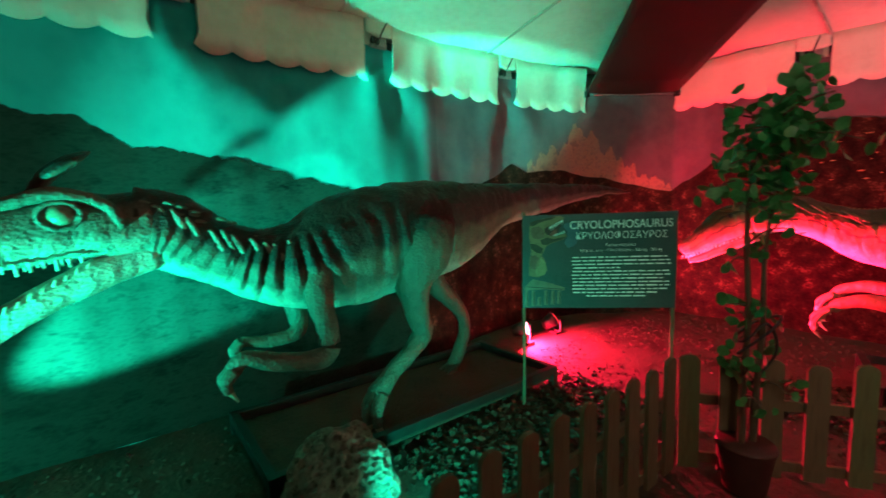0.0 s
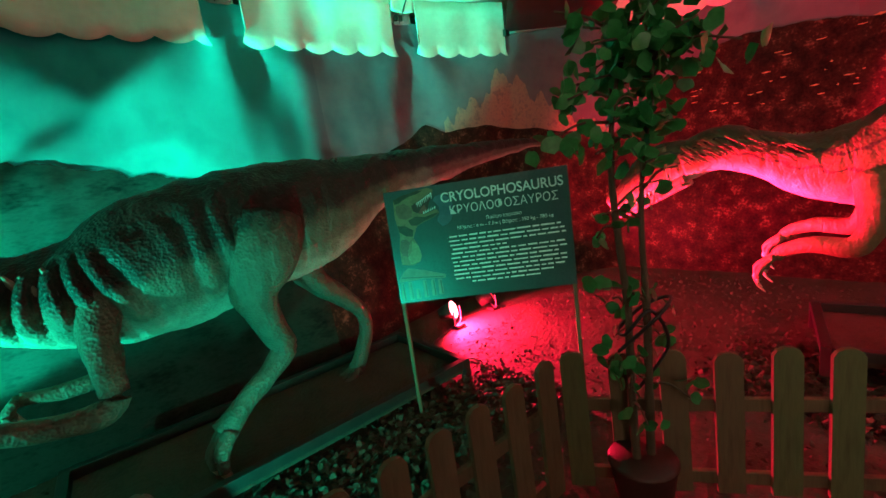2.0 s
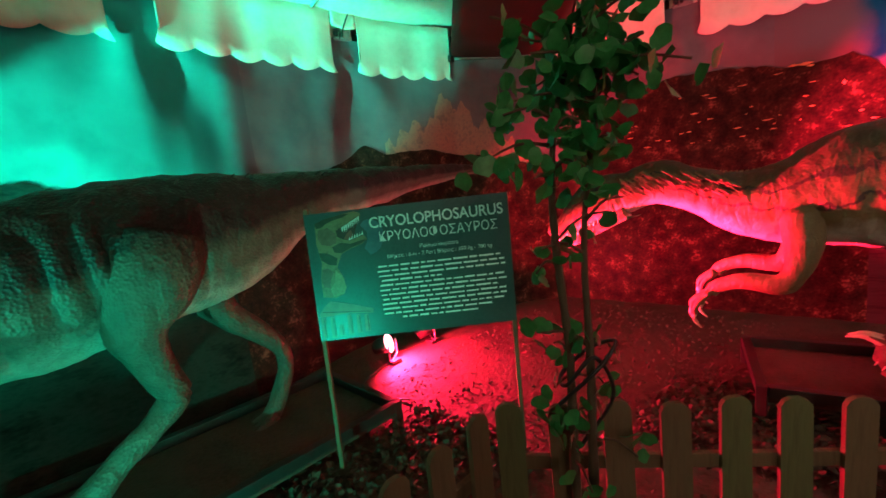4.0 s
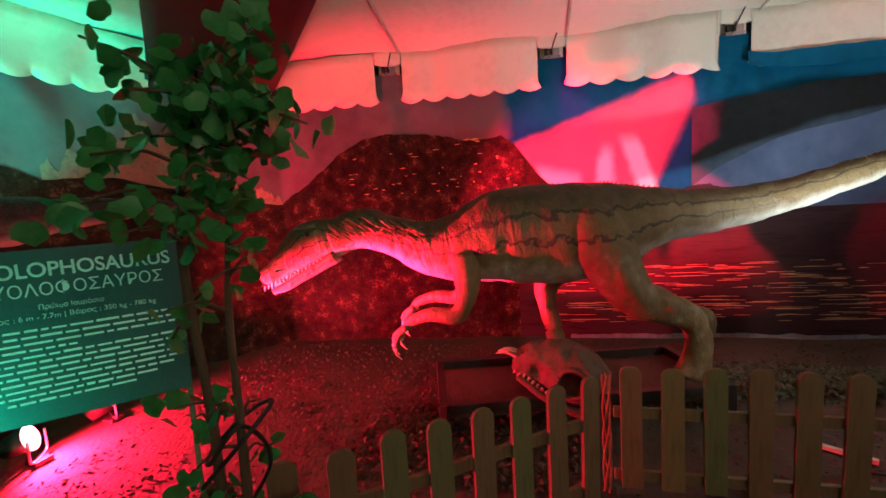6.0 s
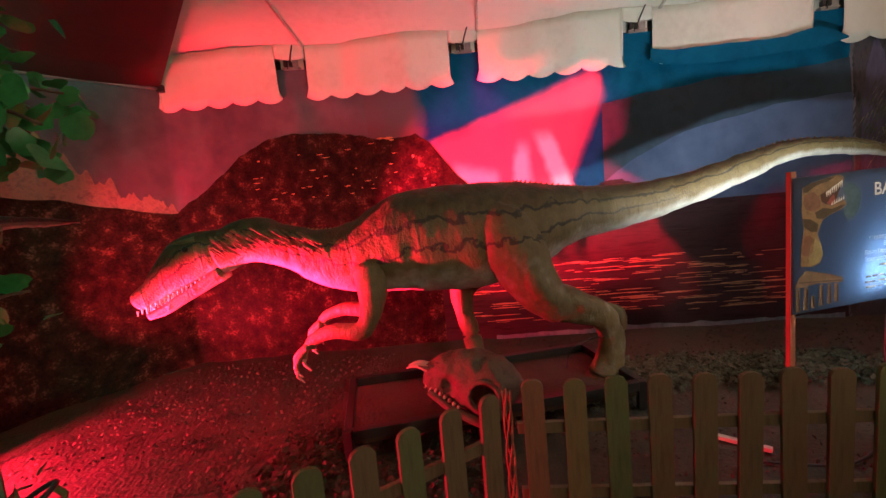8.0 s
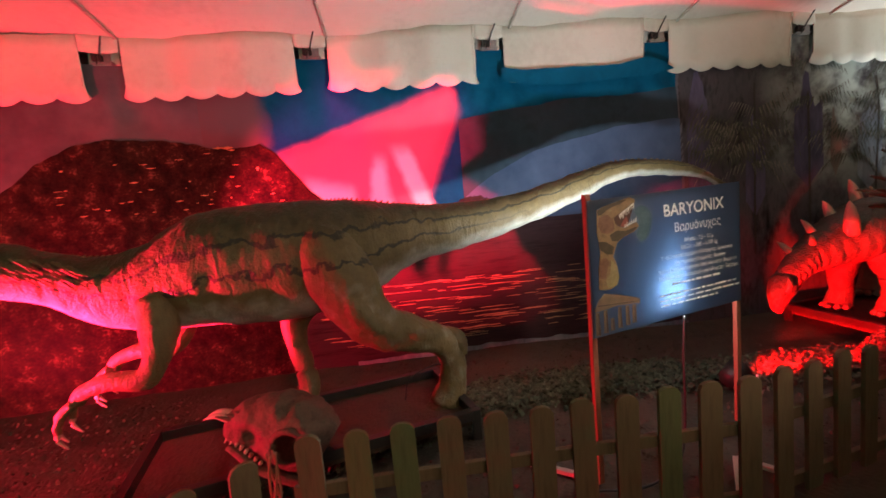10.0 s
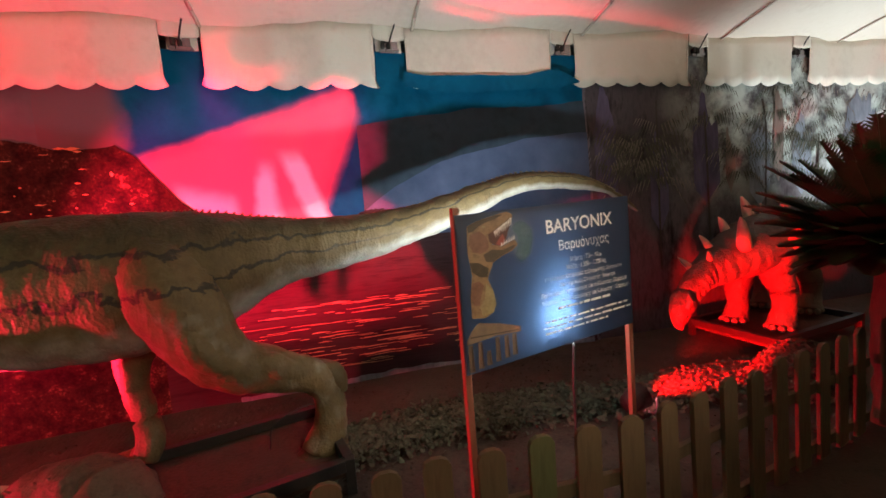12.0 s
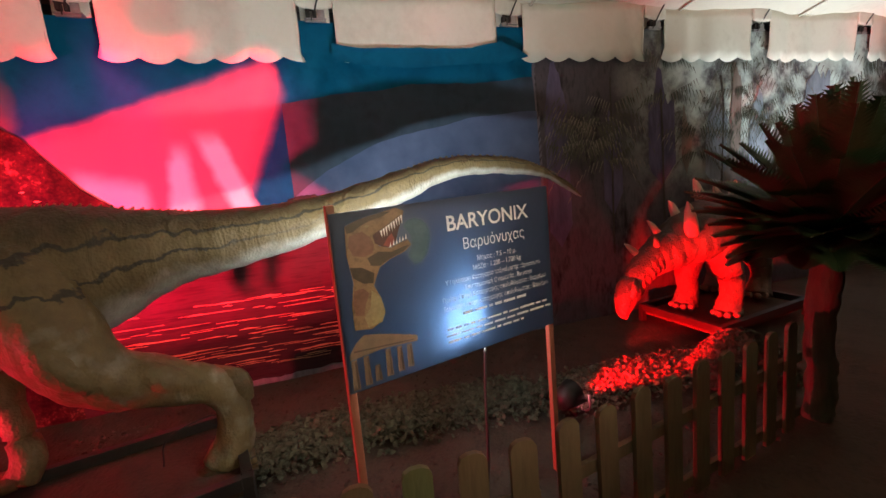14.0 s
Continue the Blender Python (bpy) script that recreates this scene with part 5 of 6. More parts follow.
def board(name, tl, tr, bl, br, face, legs, lines, label, leg_mat, post=0.018):
    """A printed vinyl board on two posts. Its local frame: x along the board, z up, front towards the walkway."""
    o = Vector((bl[0], bl[1], 0))
    d = Vector((br[0] - bl[0], br[1] - bl[1], 0))
    w = d.length
    ang = math.degrees(math.atan2(d.y, d.x))
    root = empty(name, o, label, "information board")
    root.matrix_basis = pose(o.x, o.y, 0, 0, 0, ang)
    z0, z1 = (bl[2] + br[2]) / 2, (tl[2] + tr[2]) / 2
    h = z1 - z0
    dz = (tr[2] + br[2] - tl[2] - bl[2]) / 2
    bm = bmesh.new()
    box(bm, (0, 0, 0), (w, 0.006, h))
    for v in bm.verts:
        v.co.z += dz * v.co.x / w
    me = mesh_of(bm, "panel", face, False)
    panel = new("panel", me)
    panel.parent = root
    panel.matrix_basis = Matrix.Translation((0, 0, z0 - dz / 2))
    tilt = math.degrees(math.atan2(dz, w))
    for x in (0.012, w - 0.012):
        bm = bmesh.new()
        box(bm, (x - post, 0.007, 0), (x + post, 0.036, z1 + (0.02 if x < 0.1 else 0.0)), None, 0.003)
        part("post", bm, leg_mat, root)
    bm = bmesh.new()
    bar(bm, (0.03, 0.02, z1 - dz / 2 - 0.03), (w - 0.03, 0.02, z1 + dz / 2 - 0.03), 0.025)
    part("cross_bar", bm, leg_mat, root)

    def P(u, v):
        return u * w, v * h + dz * u
    flat(panel, "reptile_print", [P(u, v) for u, v in HEAD_ART], -0.0022, M["artskin"])
    for name, key, y, outline in (
            ("moon_print", "moonprint", -0.0014, ((0.271, 0.878), (0.290, 0.908), (0.317, 0.917), (0.345, 0.902), (0.367, 0.874), (0.380, 0.830), (0.380, 0.788), (0.372, 0.735), (0.360, 0.690), (0.335, 0.658), (0.307, 0.644), (0.280, 0.700), (0.300, 0.760), (0.300, 0.820))),
            ("crown_print", "artskin_dark", -0.0030, ((0.051, 0.925), (0.099, 0.951), (0.186, 0.974), (0.225, 0.972), (0.190, 0.950), (0.140, 0.935), (0.105, 0.915), (0.080, 0.890), (0.055, 0.885))),
            ("mouth_print", "mouthdark", -0.0030, ((0.149, 0.857), (0.200, 0.893), (0.261, 0.944), (0.268, 0.915), (0.250, 0.860), (0.235, 0.800), (0.212, 0.772), (0.180, 0.784), (0.154, 0.809))),
            ("tongue_print", "mouth", -0.0038, ((0.185, 0.790), (0.205, 0.830), (0.222, 0.850), (0.232, 0.812), (0.224, 0.780), (0.208, 0.774))),
            ("cheek_print", "artjowl", -0.0030, ((0.062, 0.870), (0.110, 0.885), (0.140, 0.845), (0.150, 0.800), (0.143, 0.760), (0.110, 0.745), (0.070, 0.760), (0.055, 0.815))),
            ("jaw_print", "artskin_dark", -0.0030, ((0.120, 0.735), (0.165, 0.760), (0.215, 0.745), (0.270, 0.765), (0.290, 0.765), (0.262, 0.736), (0.207, 0.710), (0.165, 0.680), (0.130, 0.690))),
            ("fold_print", "artskin_dark", -0.0030, ((0.052, 0.700), (0.095, 0.690), (0.140, 0.645), (0.132, 0.590), (0.095, 0.600), (0.060, 0.640))),
            ("throat_print", "artjowl", -0.0030, ((0.058, 0.570), (0.090, 0.575), (0.112, 0.540), (0.095, 0.480), (0.085, 0.420), (0.055, 0.430), (0.048, 0.500))),
            ("chest_print", "artchest", -0.0030, ((0.122, 0.555), (0.155, 0.501), (0.166, 0.413), (0.150, 0.361), (0.097, 0.346), (0.085, 0.410), (0.112, 0.460)))):
        flat(panel, name, [P(u, v) for u, v in outline], y, M[key], 0.0006)
    flat(panel, "eye_print", [P(u, v) for u, v in ((0.118, 0.908), (0.128, 0.918), (0.140, 0.910), (0.129, 0.902))], -0.0046, M["artchest"], 0.0006)
    for k in range(9):
        u, v = 0.178 + 0.0105 * k, 0.872 + 0.0085 * k
        flat(panel, "tooth_print", [P(u, v), P(u + 0.008, v + 0.006), P(u + 0.006, v - 0.038 - 0.006 * (k % 3))], -0.0046, M["ink"], 0.0006)
    for k in range(6):
        u, v = 0.208 + 0.013 * k, 0.772 + 0.006 * k
        flat(panel, "tooth_print", [P(u, v), P(u + 0.008, v + 0.003), P(u + 0.006, v + 0.030 + 0.004 * (k % 2))], -0.0046, M["ink"], 0.0006)
    # ruined temple
    flat(panel, "pediment_print", [P(u, v) for u, v in ((0.012, 0.215), (0.040, 0.275), (0.075, 0.315), (0.180, 0.275), (0.286, 0.223), (0.284, 0.187), (0.150, 0.205), (0.012, 0.190))], -0.0022, M["artstone"])
    flat(panel, "frieze_print", [P(u, v) for u, v in ((0.030, 0.238), (0.270, 0.208), (0.270, 0.200), (0.030, 0.228))], -0.0032, M["artskin_dark"], 0.0006)
    for k, (du, top) in enumerate(((0.0, 0.185), (0.002, 0.190), (-0.002, 0.120), (0.0, 0.192), (0.003, 0.188), (0.0, 0.184))):
        u = 0.014 + k * 0.044 + du
        flat(panel, "column_print", [P(u, 0.015 + 0.006 * k), P(u + 0.027, 0.012 + 0.006 * k), P(u + 0.023, top), P(u + 0.003, top)], -0.0022, M["artstone"])
        flat(panel, "flute_print", [P(u + 0.016, 0.02 + 0.006 * k), P(u + 0.024, 0.02 + 0.006 * k), P(u + 0.021, top - 0.01), P(u + 0.015, top - 0.01)], -0.0032, M["artskin_dark"], 0.0006)
    rw = random.Random(len(lines))
    for text, u, v, size, wd in lines:
        x, z = P(u, v)
        if text is None:
            q, end = u, u + wd
            while q < end - 0.01:
                e = min(end, q + rw.uniform(0.02, 0.085))
                hh = size * h * rw.uniform(0.75, 1.0)
                (x0, zz0), (x1, zz1) = P(q, v), P(e, v)
                flat(panel, "text_bar", [(x0, zz0), (x1, zz1), (x1, zz1 + hh), (x0, zz0 + hh)], -0.0022, M["ink"], 0.0008)
                q = e + 0.010
        else:
            t = words(text, size, (x, -0.002, z), M["ink"], panel, width=wd * w)
            t.matrix_basis = t.matrix_basis @ pose(0, 0, 0, 0, 0, tilt)
    return root


L1 = [("CRYOLOPHOSAURUS", 0.315, 0.845, 0.085, 0.655), ("ΚΡΥΟΛΟΦΟΣΑΥΡΟΣ", 0.355, 0.735, 0.075, 0.58), ("Πρώιμο Ιουράσιο", 0.55, 0.655, 0.03, 0.19), ("Μήκος : 6 m - 7.7m | Βάρος : 350 kg - 780 kg", 0.385, 0.60, 0.03, 0.52)]
for k, (u, wd) in enumerate(((0.335, 0.62), (0.33, 0.635), (0.335, 0.63), (0.345, 0.30), (0.335, 0.62), (0.33, 0.635), (0.335, 0.60), (0.34, 0.62), (0.335, 0.625), (0.335, 0.61), (0.34, 0.56), (0.43, 0.38))):
    L1.append((None, u, 0.535 - k * 0.0375, 0.015, wd))
board("information_board", (2.455, 2.38, 1.565), (3.21, 1.55, 1.578), (2.47, 2.40, 0.83), (3.25, 1.58, 0.852), M["board1"], None, L1,
      "dark green printed board about a crested dinosaur on thin posts", M["wood"], 0.012)
L2 = [("BARYONIX", 0.455, 0.805, 0.10, 0.42), ("Βαρυόνυχας", 0.525, 0.675, 0.075, 0.32), ("Μήκος : 7,5 – 10 μ.", 0.59, 0.585, 0.036, 0.205), ("Μάζα : 1.200 – 1.700 kg", 0.565, 0.53, 0.036, 0.255),
      ("Υψηλότερη Κατηγορία ταξινόμησης : Spinosaurus", 0.43, 0.472, 0.034, 0.50), ("Επιστημονική Ονομασία : Baryonyx", 0.52, 0.418, 0.034, 0.36),
      ("Πρώτη Εποχή Καταγραφής απολιθώματος : Βαρρέμιο", 0.41, 0.365, 0.034, 0.55), ("Τελευταία εποχή καταγραφής απολιθώματος : Βαρρέμιο", 0.41, 0.31, 0.034, 0.56)]
L2.append((None, 0.50, 0.262, 0.020, 0.34))
for k, (u, wd) in enumerate(((0.42, 0.56), (0.415, 0.57), (0.42, 0.40))):
    L2.append((None, u, 0.185 - k * 0.04, 0.016, wd))
board("information_board", (4.29, -2.07, 1.63), (4.61, -3.25, 1.655), (4.28, -2.08, 0.865), (4.56, -3.22, 0.90), M["board2"], None, L2,
      "dark blue printed board about a fish-eating dinosaur on wooden posts", M["redwood"])


# ---- flood lamps ----
def flood(at, target, lens, label):
    """A par lamp on a yoke: can, lens, yoke, foot."""
    root = empty("flood_lamp", (at[0], at[1], 0), label, "flood lamp", "flood lamps on the soil")
    m = Matrix.Translation((-at[0], -at[1], 0)) @ look(at, target)
    bm = bmesh.new()
    r = bmesh.ops.create_cone(bm, cap_ends=True, segments=24, radius1=0.10, radius2=0.065, depth=0.16)
    bmesh.ops.transform(bm, matrix=m @ Matrix.Translation((0, 0, 0.115)), verts=r["verts"])
    part("can", bm, M["black_metal"], root, "", True)
    bm = bmesh.new()
    r = bmesh.ops.create_uvsphere(bm, u_segments=20, v_segments=10, radius=0.095)
    bmesh.ops.transform(bm, matrix=m @ Matrix.Translation((0, 0, 0.034)) @ Matrix.Diagonal((1, 1, 0.2, 1)), verts=r["verts"])
    ob = part("lens", bm, lens, root, "glowing lens", True)
    ob.visible_shadow = False
    bm = bmesh.new()
    z = at[2]
    d = (Vector(target) - Vector(at)).normalized()
    sx = Vector((d.y, -d.x, 0)).normalized() * 0.112
    tube(bm, [sx + Vector((0, 0, z)), sx + Vector((0, 0, 0.06)), sx * 0.5 + Vector((0, 0, 0.03)), -sx * 0.5 + Vector((0, 0, 0.03)), -sx + Vector((0, 0, 0.06)), -sx + Vector((0, 0, z))], 0.009, 30, 6)
    part("yoke", bm, M["steel"], root, "", True)
    bm = bmesh.new()
    box(bm, (-0.06, -0.05, -0.01), (0.06, 0.05, 0.025), None, 0.006)
    part("foot", bm, M["black_metal"], root)


flood(LAMP_RED, LAMP_RED_AIM, M["red_lens"], "small lit red flood lamp on a steel yoke")
flood(LAMP_RED_STEG, LAMP_RED_STEG_AIM, M["red_lens"], "black flood lamp throwing red light on the soil")
flood(LAMP_GREEN, LAMP_GREEN_AIM, M["green_lens"], "lit green flood lamp below the crested dinosaur")
flood(LAMP_GREEN_SIDE, LAMP_GREEN_SIDE_AIM, M["green_lens"], "lit green flood lamp behind the fence")
flood(LAMP_GREEN_WALL, LAMP_GREEN_WALL_AIM, M["green_lens"], "unseen green flood lamp added to light the sky backdrop")
flood(LAMP_WHITE_JUNGLE, LAMP_WHITE_JUNGLE_AIM, M["white_lens"], "unseen white flood lamp added to brighten the jungle backdrop")
flood(LAMP_RED_WALL, LAMP_RED_WALL_AIM, M["dark_lens"], "red flood lamp aimed at the volcano backdrop")


# ---- leafy potted tree ----
def ginkgo():
    root = empty("artificial_tree", (2.68, 0.95, 0), "slim artificial ginkgo tree with fan-shaped green leaves", "tree")
    rn = random.Random(11)
    stems = [[(0.0, 0.0, 0.0), (0.0, 0.01, 0.5), (-0.01, 0.0, 1.0), (-0.03, 0.02, 1.5), (0.0, 0.0, 1.85), (0.08, -0.06, 2.13)],
             [(0.05, -0.03, 0.0), (0.07, -0.03, 0.5), (0.05, -0.05, 0.95), (0.07, -0.04, 1.4), (0.10, -0.08, 1.8), (0.13, -0.10, 2.02)]]
    for s in stems:
        n = len(s)
        bm = bmesh.new()
        limb(bm, [(*p, 0.022 * (1 - 0.75 * k / (n - 1))) for k, p in enumerate(s)], 40, 9, 0, 0.004)
        part("trunk", bm, M["bark"], root, "thin brown stem", True)
    ends = []
    paths = [smooth_path(s, 60) for s in stems]
    for k in range(52):
        u = rn.random() ** 0.55
        p = Vector(paths[k % 2][int(u * 59)])
        if p.z < 0.55:
            continue
        an = rn.uniform(0, 2 * math.pi)
        reach = rn.uniform(0.06, 0.33) if p.z > 1.5 else rn.uniform(0.06, 0.20)
        e = p + Vector((math.cos(an) * reach, math.sin(an) * reach, rn.uniform(-0.06, 0.16)))
        bm = bmesh.new()
        limb(bm, [(*p, 0.007), (*(p.lerp(e, 0.5) + Vector((0, 0, 0.03))), 0.005), (*e, 0.003)], 8, 6, 0, 0)
        part("twig", bm, M["bark"], root, "", True)
        ends.append((p, e))
    bm = bmesh.new()
    uvl = bm.loops.layers.uv.verify()

    def leaf(c, nrm, size):
        q = nrm.to_track_quat("Z", "Y").to_matrix() @ Matrix.Rotation(rn.uniform(0, 6.28), 3, "Z")
        pts = [(0, -0.55, 0)]
        for k in range(11):
            a = math.radians(-105 + 210 * k / 10)
            rr = 0.55 if k != 5 else 0.46
            pts.append((math.sin(a) * rr * 1.05, -0.10 + math.cos(a) * rr * 0.9, 0.12 * abs(k - 5) / 5))
        vs = [bm.verts.new(c + q @ (Vector(p) * size)) for p in pts]
        for k in range(1, 11):
            f = bm.faces.new((vs[0], vs[k + 1], vs[k]))
            f.smooth = True
    for p, e in ends:
        dense = 11 if p.z > 1.5 else 5
        for j in range(dense):
            u = 0.35 + 0.75 * rn.random()
            c = p.lerp(e, u) + Vector((rn.uniform(-1, 1), rn.uniform(-1, 1), rn.uniform(-1, 1))) * 0.07
            leaf(c, Vector((rn.uniform(-1, 1), rn.uniform(-1, 1), rn.uniform(-0.3, 1))).normalized(), rn.uniform(0.045, 0.075))
    for c in ((0.14, -0.12, 2.30), (0.20, -0.15, 2.36), (0.10, -0.08, 2.26), (0.16, -0.10, 2.22)):
        leaf(Vector(c), Vector((-0.8, -0.6, 0.2)), 0.085)
    tagged(part("foliage", bm, M["leaf"], root, "fan-shaped glossy green leaves"), kind="stuff")
    bm = bmesh.new()
    tube(bm, [(-0.05, 0.03, 0.80), (0.02, -0.10, 0.95), (0.16, -0.10, 1.0), (0.17, 0.02, 0.94), (0.06, 0.08, 0.86), (-0.04, 0.0, 0.88), (0.02, -0.08, 0.98), (0.12, -0.10, 0.80), (0.05, 0.0, 0.6)], 0.008, 60, 6)
    part("vine", bm, M["black"], root, "dark coiled vine round the stems", True)
    bm = bmesh.new()
    loft(bm, [(0.02, -0.01, 0.0, 0.10, 0.10), (0.02, -0.01, 0.02, 0.11, 0.11), (0.02, -0.01, 0.24, 0.14, 0.14), (0.02, -0.01, 0.26, 0.15, 0.15), (0.02, -0.01, 0.28, 0.14, 0.14)], 14, 26, 0, 0, 2.0, (1, 0, 0))
    part("pot", bm, M["pot"], root, "plain reddish pot", True)


ginkgo()


# ---- palm ----
def sago_palm():
    root = empty("palm", (4.34, -5.0, 0), "dark sago palm with stiff feathery fronds", "palm")
    bm = bmesh.new()
    limb(bm, [(0, 0, 0, 0.085), (0.01, 0, 0.4, 0.075), (0, 0.01, 0.85, 0.08), (0, 0, 1.23, 0.075)], 30, 18, 0, 0.03)
    part("trunk", bm, M["bark"], root, "thick rough trunk", True)
    rn = random.Random(21)
    for k in range(150):
        an = k * 2.399 + rn.uniform(-0.2, 0.2)
        el = math.radians(rn.uniform(18, 87) if k % 3 else rn.uniform(-15, 24))
        ln = rn.uniform(0.66, 0.93) if k % 3 else rn.uniform(0.42, 0.70)
        bm = bmesh.new()
        out = Vector((math.cos(an), math.sin(an), 0))
        pts = []
        for j in range(9):
            u = j / 8
            pts.append(Vector((0, 0, 1.20)) + out * (ln * u * math.cos(el)) + Vector((0, 0, ln * u * math.sin(el) - 0.12 * u * u * ln * math.cos(el))))
        limb(bm, [(*p, 0.008 * (1 - 0.8 * i / 8)) for i, p in enumerate(pts)], 12, 5, 0, 0)
        line = smooth_path(pts, 34)
        for j in range(4, 33):
            p = Vector(line[j])
            t = (Vector(line[min(33, j + 1)]) - Vector(line[j - 1])).normalized()
            side = t.cross(Vector((0, 0, 1)))
            side = side.normalized() if side.length > 1e-3 else Vector((1, 0, 0))
            up = side.cross(t)
            size = 0.19 * math.sin(math.pi * (0.12 + 0.86 * j / 33)) + 0.02
            for sg in (-1, 1):
                tip = p + side * (sg * size * 0.85) + t * size * 0.55 + up * size * 0.30
                a = bm.verts.new(p - t * 0.019)
                b = bm.verts.new(p + t * 0.019)
                c = bm.verts.new(tip)
                bm.faces.new((a, b, c) if sg > 0 else (b, a, c))
        part("frond", bm, M["palm"], root)


sago_palm()


# ---- rock, skull, litter, nets ----
def rock():
    bm = bmesh.new()
    bmesh.ops.create_icosphere(bm, subdivisions=6, radius=1)
    for v in bm.verts:
        p = v.co.copy()
        q = p * 2.2
        cell = noise.voronoi(p * 6.5)[0]
        fine = noise.voronoi(p * 13.0)[0]
        k = 1 + 0.16 * noise.noise(q) - 0.26 * math.exp(-(cell[0] / 0.34) ** 4) - 0.09 * math.exp(-(fine[0] / 0.30) ** 4)
        w = 0.75 + 0.35 * max(0.0, -p.z)
        v.co = Vector((p.x * 0.37 * k * w, p.y * 0.37 * k * w, max(-0.02, 0.21 + p.z * 0.29 * k)))
    ob = part("rock", bm, M["rock"], None, "", True)
    ob.location = (0.80, 2.18, 0.0)
    tagged(ob, "pale porous rock with deep pits standing on the soil", "rock")


rock()


def skull():
    bm = bmesh.new()
    rows = [(0.0, -0.30, 0.26, 0.14, 0.16), (0.0, -0.16, 0.27, 0.20, 0.22), (0.0, 0.0, 0.25, 0.19, 0.22), (0.0, 0.16, 0.20, 0.14, 0.18), (0.0, 0.28, 0.15, 0.09, 0.13), (0.0, 0.36, 0.12, 0.04, 0.07)]
    loft(bm, rows, 60, 40, 0, 0.034, 2.6, seed=8)
    for v in bm.verts:
        for c, r, deep in (((-0.20, -0.10, 0.27), 0.115, 0.17), ((0.20, -0.10, 0.27), 0.115, 0.17), ((-0.13, 0.15, 0.18), 0.07, 0.06), ((0.13, 0.15, 0.18), 0.07, 0.06)):
            d = (v.co - Vector(c)).length
            if d < r:
                v.co.x -= math.copysign(deep * (1 - (d / r) ** 2), c[0])
    for sgn in (-1, 1):
        ring = [(sgn * 0.185, -0.10 + 0.11 * math.cos(a), 0.27 + 0.11 * math.sin(a), 0.02) for a in np.linspace(0, 2 * math.pi, 13)]
        limb(bm, ring, 26, 8, 0, 0.004)
        limb(bm, [(sgn * 0.17, -0.28, 0.10, 0.035), (sgn * 0.17, 0.0, 0.055, 0.03), (sgn * 0.10, 0.26, 0.04, 0.02)], 16, 10, 0, 0.006)
        for k in range(8):
            y = 0.02 + 0.04 * k
            w = float(np.interp(y, [0, 0.16, 0.34], [0.17, 0.12, 0.05]))
            spike(bm, (sgn * w, y, 0.10), (sgn * w, y + 0.005, 0.03), 0.014, 1, seg=6)
    for k in range(6):
        spike(bm, (-0.05, 0.10 + 0.045 * k, 0.36 - 0.035 * k), (-0.08, 0.17 + 0.05 * k, 0.40 - 0.045 * k), 0.018, 0, seg=6)
    for dx in (-0.03, 0.03):
        spike(bm, (dx, 0.33, 0.17), (dx, 0.50, 0.08), 0.032, 1, (0, 0.02, 0.02))
    ob = part("skull_prop", bm, [M["bone"], M["claw"]], None, "", True)
    ob.matrix_world = pose(4.72, -0.14, 0.19, 30, 0, -10) @ Matrix.Diagonal((0.95, 0.95, 0.95, 1))
    tagged(ob, "weathered dinosaur skull prop with hollow eye sockets", "skull")


skull()


def scatter(name, region, count, size, mats, label, category, lift, seed):
    """Loose leaves: bent little blades over a piece of ground given by a function of (u, v)."""
    rn = random.Random(seed)
    verts, faces = [], []
    for k in range(count):
        x, y, z = region(rn)
        c = Vector((x, y, z + rn.random() * lift))
        q = Euler((rn.uniform(-0.9, 0.9), rn.uniform(-0.9, 0.9), rn.uniform(0, 6.28))).to_matrix()
        s = size * rn.uniform(0.6, 1.35)
        base = len(verts)
        for p in ((-0.5, -0.12, 0), (-0.1, -0.36, 0.10), (0.5, -0.05, -0.05), (0.45, 0.12, 0), (-0.05, 0.34, 0.12), (-0.4, 0.16, 0.05)):
            verts.append(c + q @ (Vector(p) * s))
        faces += [(base, base + 1, base + 4, base + 5), (base + 1, base + 2, base + 3, base + 4)]
    me = bpy.data.meshes.new(name)
    me.from_pydata([tuple(v) for v in verts], [], faces)
    me.materials.append(mats)
    ob = new(name, me)
    return tagged(ob, label, category, kind="stuff")


def strip(line, w, bump=0.05):
    p = smooth_path(line, 200)

    def f(rn):
        x, y = p[rn.randrange(200)][:2]
        a = rn.gauss(0, 0.40)
        a = max(-1, min(1, a))
        return x + a * w + rn.uniform(-0.03, 0.03), y + rn.uniform(-0.05, 0.05), bump * (1 - a * a)
    return f


scatter("camouflage_net", strip([(5.05, -0.25), (5.25, -1.0), (5.5, -1.8), (5.5, -2.6), (5.42, -3.5)], 0.36, 0.035), 15000, 0.042, M["netleaf"], "crumpled green camouflage netting lying on the soil", "netting", 0.045, 1)
scatter("camouflage_net", strip([(5.3, -3.6), (5.3, -4.2), (5.25, -4.8), (5.2, -5.2)], 0.32, 0.03), 9000, 0.04, M["netleaf"], "crumpled camouflage netting lit red on the soil", "netting", 0.05, 2)


def mound(rn):
    a, r = rn.uniform(0, 6.28), math.sqrt(rn.random())
    return 4.98 + 0.36 * r * math.cos(a), -5.12 + 0.42 * r * math.sin(a), 0.34 * (1 - r * r)


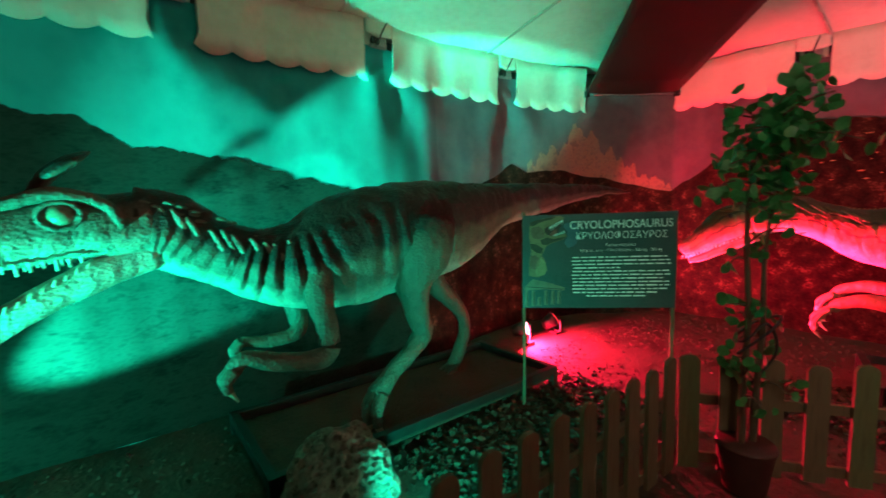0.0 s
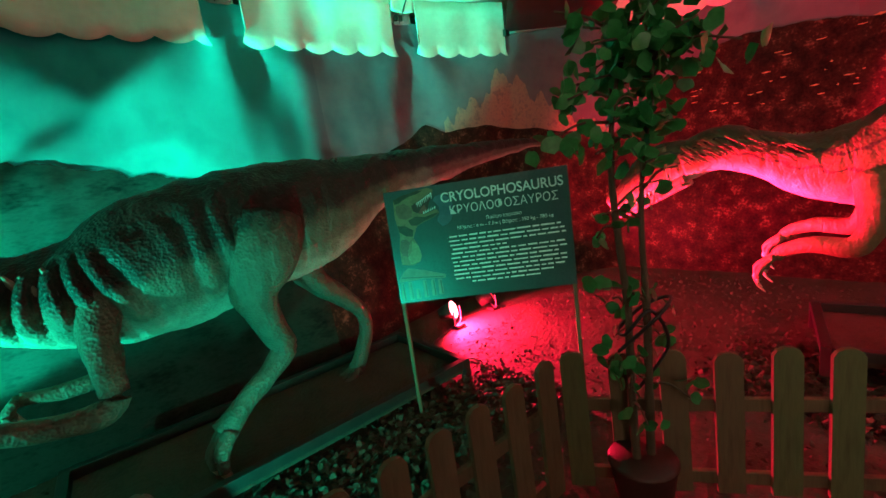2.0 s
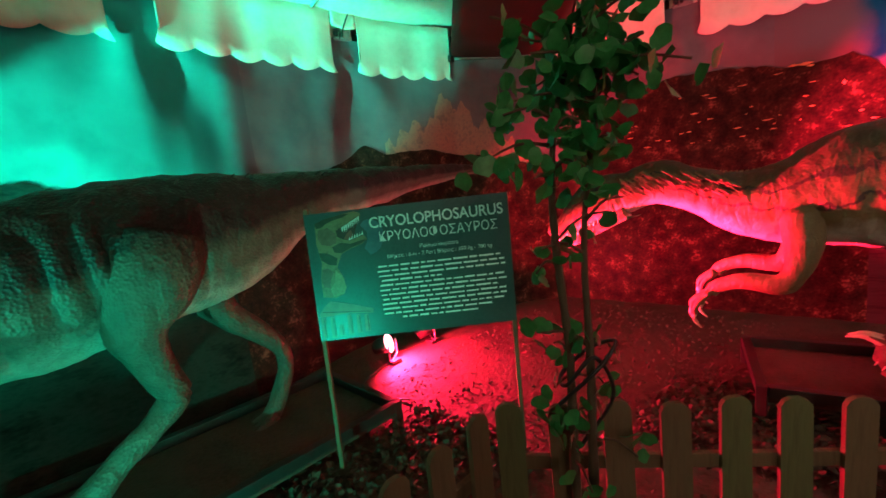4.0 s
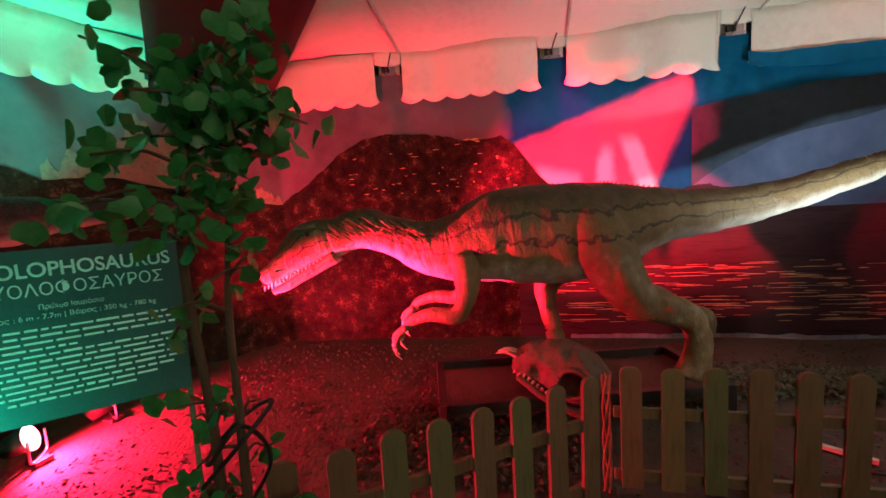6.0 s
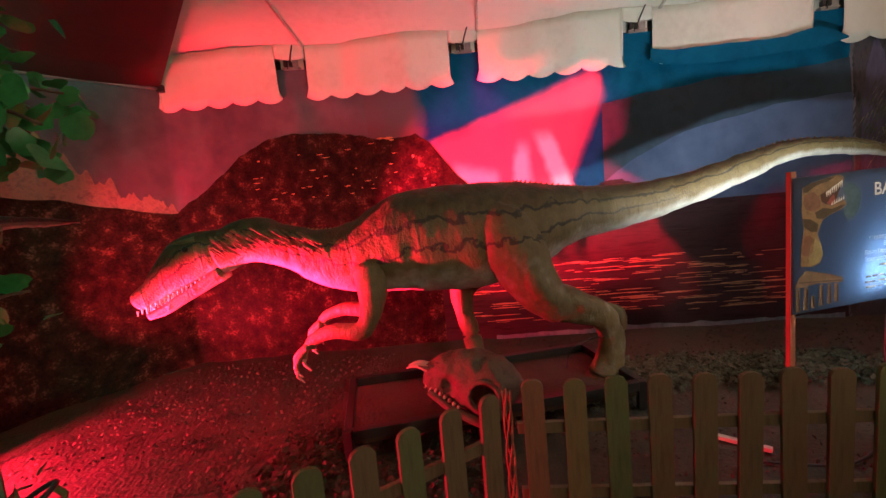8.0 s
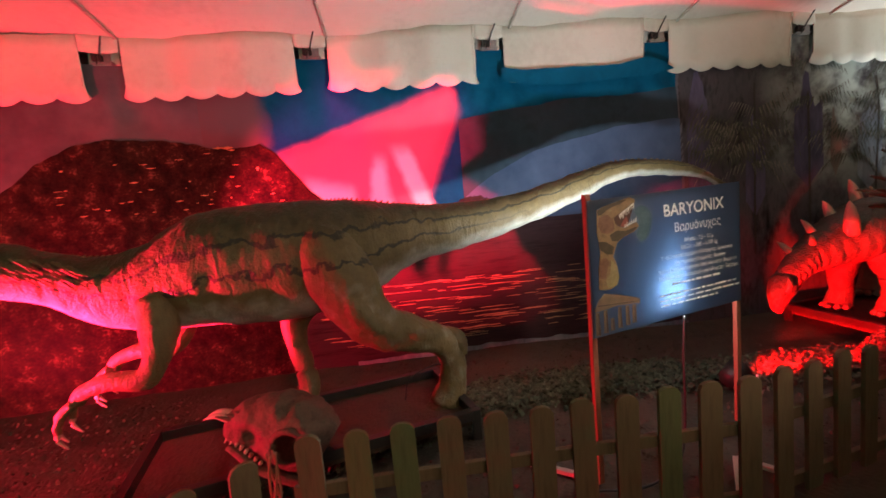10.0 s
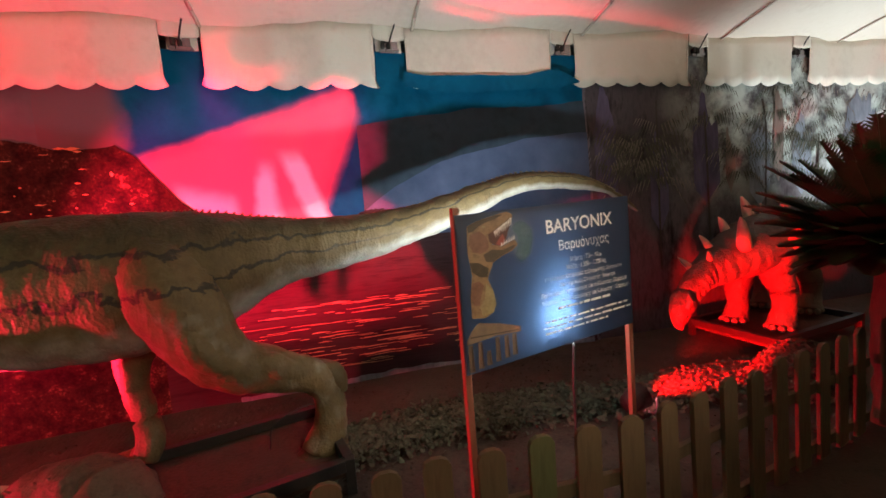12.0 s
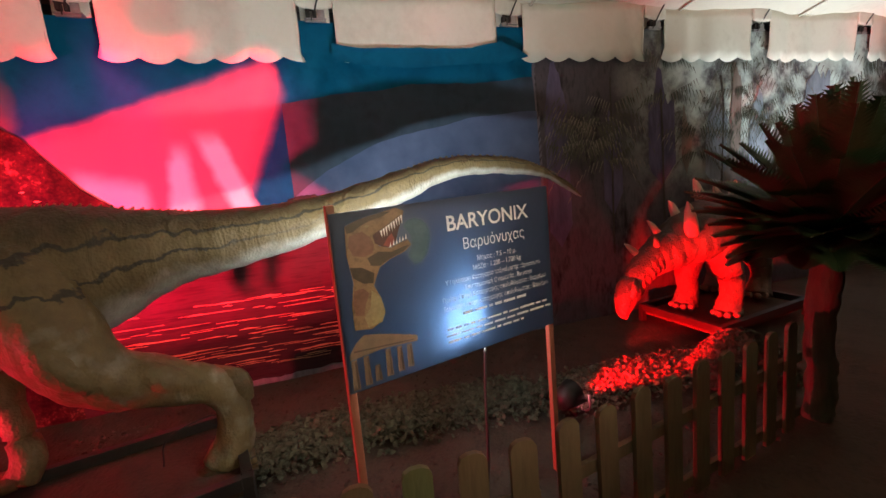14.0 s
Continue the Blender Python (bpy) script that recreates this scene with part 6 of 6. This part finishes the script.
scatter("camouflage_net", mound, 8000, 0.042, M["netleaf"], "camouflage netting heaped over a low mound", "netting", 0.04, 3)
scatter("leaf_litter", lambda rn: (rn.uniform(1.3, 3.3), rn.gauss(2.1, 0.25), 0.0), 3500, 0.05, M["litter"], "dry brown leaf litter on the soil", "leaf litter", 0.03, 4)
scatter("leaf_litter", lambda rn: (3.9 + rn.uniform(-0.05, 1.0) * 0.9, rn.uniform(-0.4, 1.2), 0.0), 1600, 0.05, M["litter"], "dry leaves scattered behind the fence", "leaf litter", 0.02, 5)


# ---- cables and small things ----
def cable(pts, r, label):
    bm = bmesh.new()
    tube(bm, pts, r, 60, 6)
    ob = part("cable", bm, M["black"], None, "", True)
    tagged(ob, label, "cable")


cable([(4.50, -2.78, 0.86), (4.49, -2.76, 0.6), (4.46, -2.74, 0.35), (4.42, -2.7, 0.12), (4.35, -2.6, 0.01), (4.2, -2.3, 0.01), (4.25, -1.9, 0.01)], 0.008, "black cable hanging from the board to the soil")
cable([(5.22, -1.0, 0.23), (5.2, -1.05, 0.40), (5.26, -1.25, 0.46), (5.33, -1.35, 0.40)], 0.006, "thin grey wire looped at the statue's foot")


def clamp_lamp():
    """A small work lamp clamped to the back of the second board."""
    x, y, z = LAMP_WHITE
    x, y = x + 0.10, y + 0.02
    root = empty("clamp_lamp", (x, y, 0), "small black lamp clamped behind the blue board", "lamp")
    bm = bmesh.new()
    loft(bm, [(0, 0, z - 0.13, 0.035, 0.035), (0, 0, z - 0.07, 0.05, 0.05), (0, 0, z - 0.045, 0.055, 0.055)], 8, 18, 0, 0, 2.0, (1, 0, 0))
    part("housing", bm, M["black"], root, "", True)
    bm = bmesh.new()
    bar(bm, (0.0, 0.0, z - 0.11), (-0.10, 0.0, z - 0.11), 0.018)
    box(bm, (-0.122, -0.03, z - 0.135), (-0.10, 0.03, z - 0.085), None, 0.004)
    part("clamp", bm, M["black_metal"], root)


clamp_lamp()


# ---- timber and rope by the fence ----
def batten(a, b, label):
    bm = bmesh.new()
    bar(bm, a, b, 0.035, 0.025)
    tagged(part("batten", bm, M["paleposts"]), label, "batten", "loose battens on the soil")


batten((4.02, -2.72, 0.016), (4.30, -2.94, 0.016), "pale wooden batten lying on the soil")
batten((4.30, -2.95, 0.016), (4.06, -3.12, 0.016), "pale wooden batten lying on the soil")
batten((4.55, -1.75, 0.016), (4.35, -2.02, 0.016), "pale wooden batten lying on the soil")


def rope_tie():
    """Twisted brown cord hanging at the joint of two stretches of fence."""
    root = empty("rope", (3.885, -0.44, 0), "frayed brown rope hanging at the fence joint", "rope")
    for k in range(4):
        bm = bmesh.new()
        tube(bm, [(0.02 * math.cos(k * 1.6 + z * 9), 0.02 * math.sin(k * 1.6 + z * 9), z) for z in np.linspace(0.03, 0.70, 9)], 0.006, 40, 6)
        part("strand", bm, M["redwood"], root, "", True)


rope_tie()
cable([(3.80, 3.50, 0.02), (3.60, 3.42, 0.012), (3.30, 3.30, 0.012), (3.15, 3.05, 0.012), (3.3, 2.7, 0.012)], 0.007, "black lamp cable lying on the soil")


def clods(rn):
    return rn.uniform(3.3, 6.4), rn.uniform(-0.6, 3.2), -0.01


scatter("soil_crumbs", clods, 3200, 0.028, M["soil"], "loose crumbs of dry soil", "soil", 0.012, 6)
scatter("soil_crumbs", lambda rn: (rn.uniform(4.1, 6.6), rn.uniform(-4.6, -0.6), -0.01), 2400, 0.028, M["soil"], "loose crumbs of dry soil by the board", "soil", 0.012, 7)
scatter("soil_crumbs", lambda rn: (rn.uniform(-1.0, 3.0), rn.uniform(1.4, 3.8), -0.01), 2200, 0.03, M["soil"], "loose crumbs of soil by the rock", "soil", 0.012, 8)
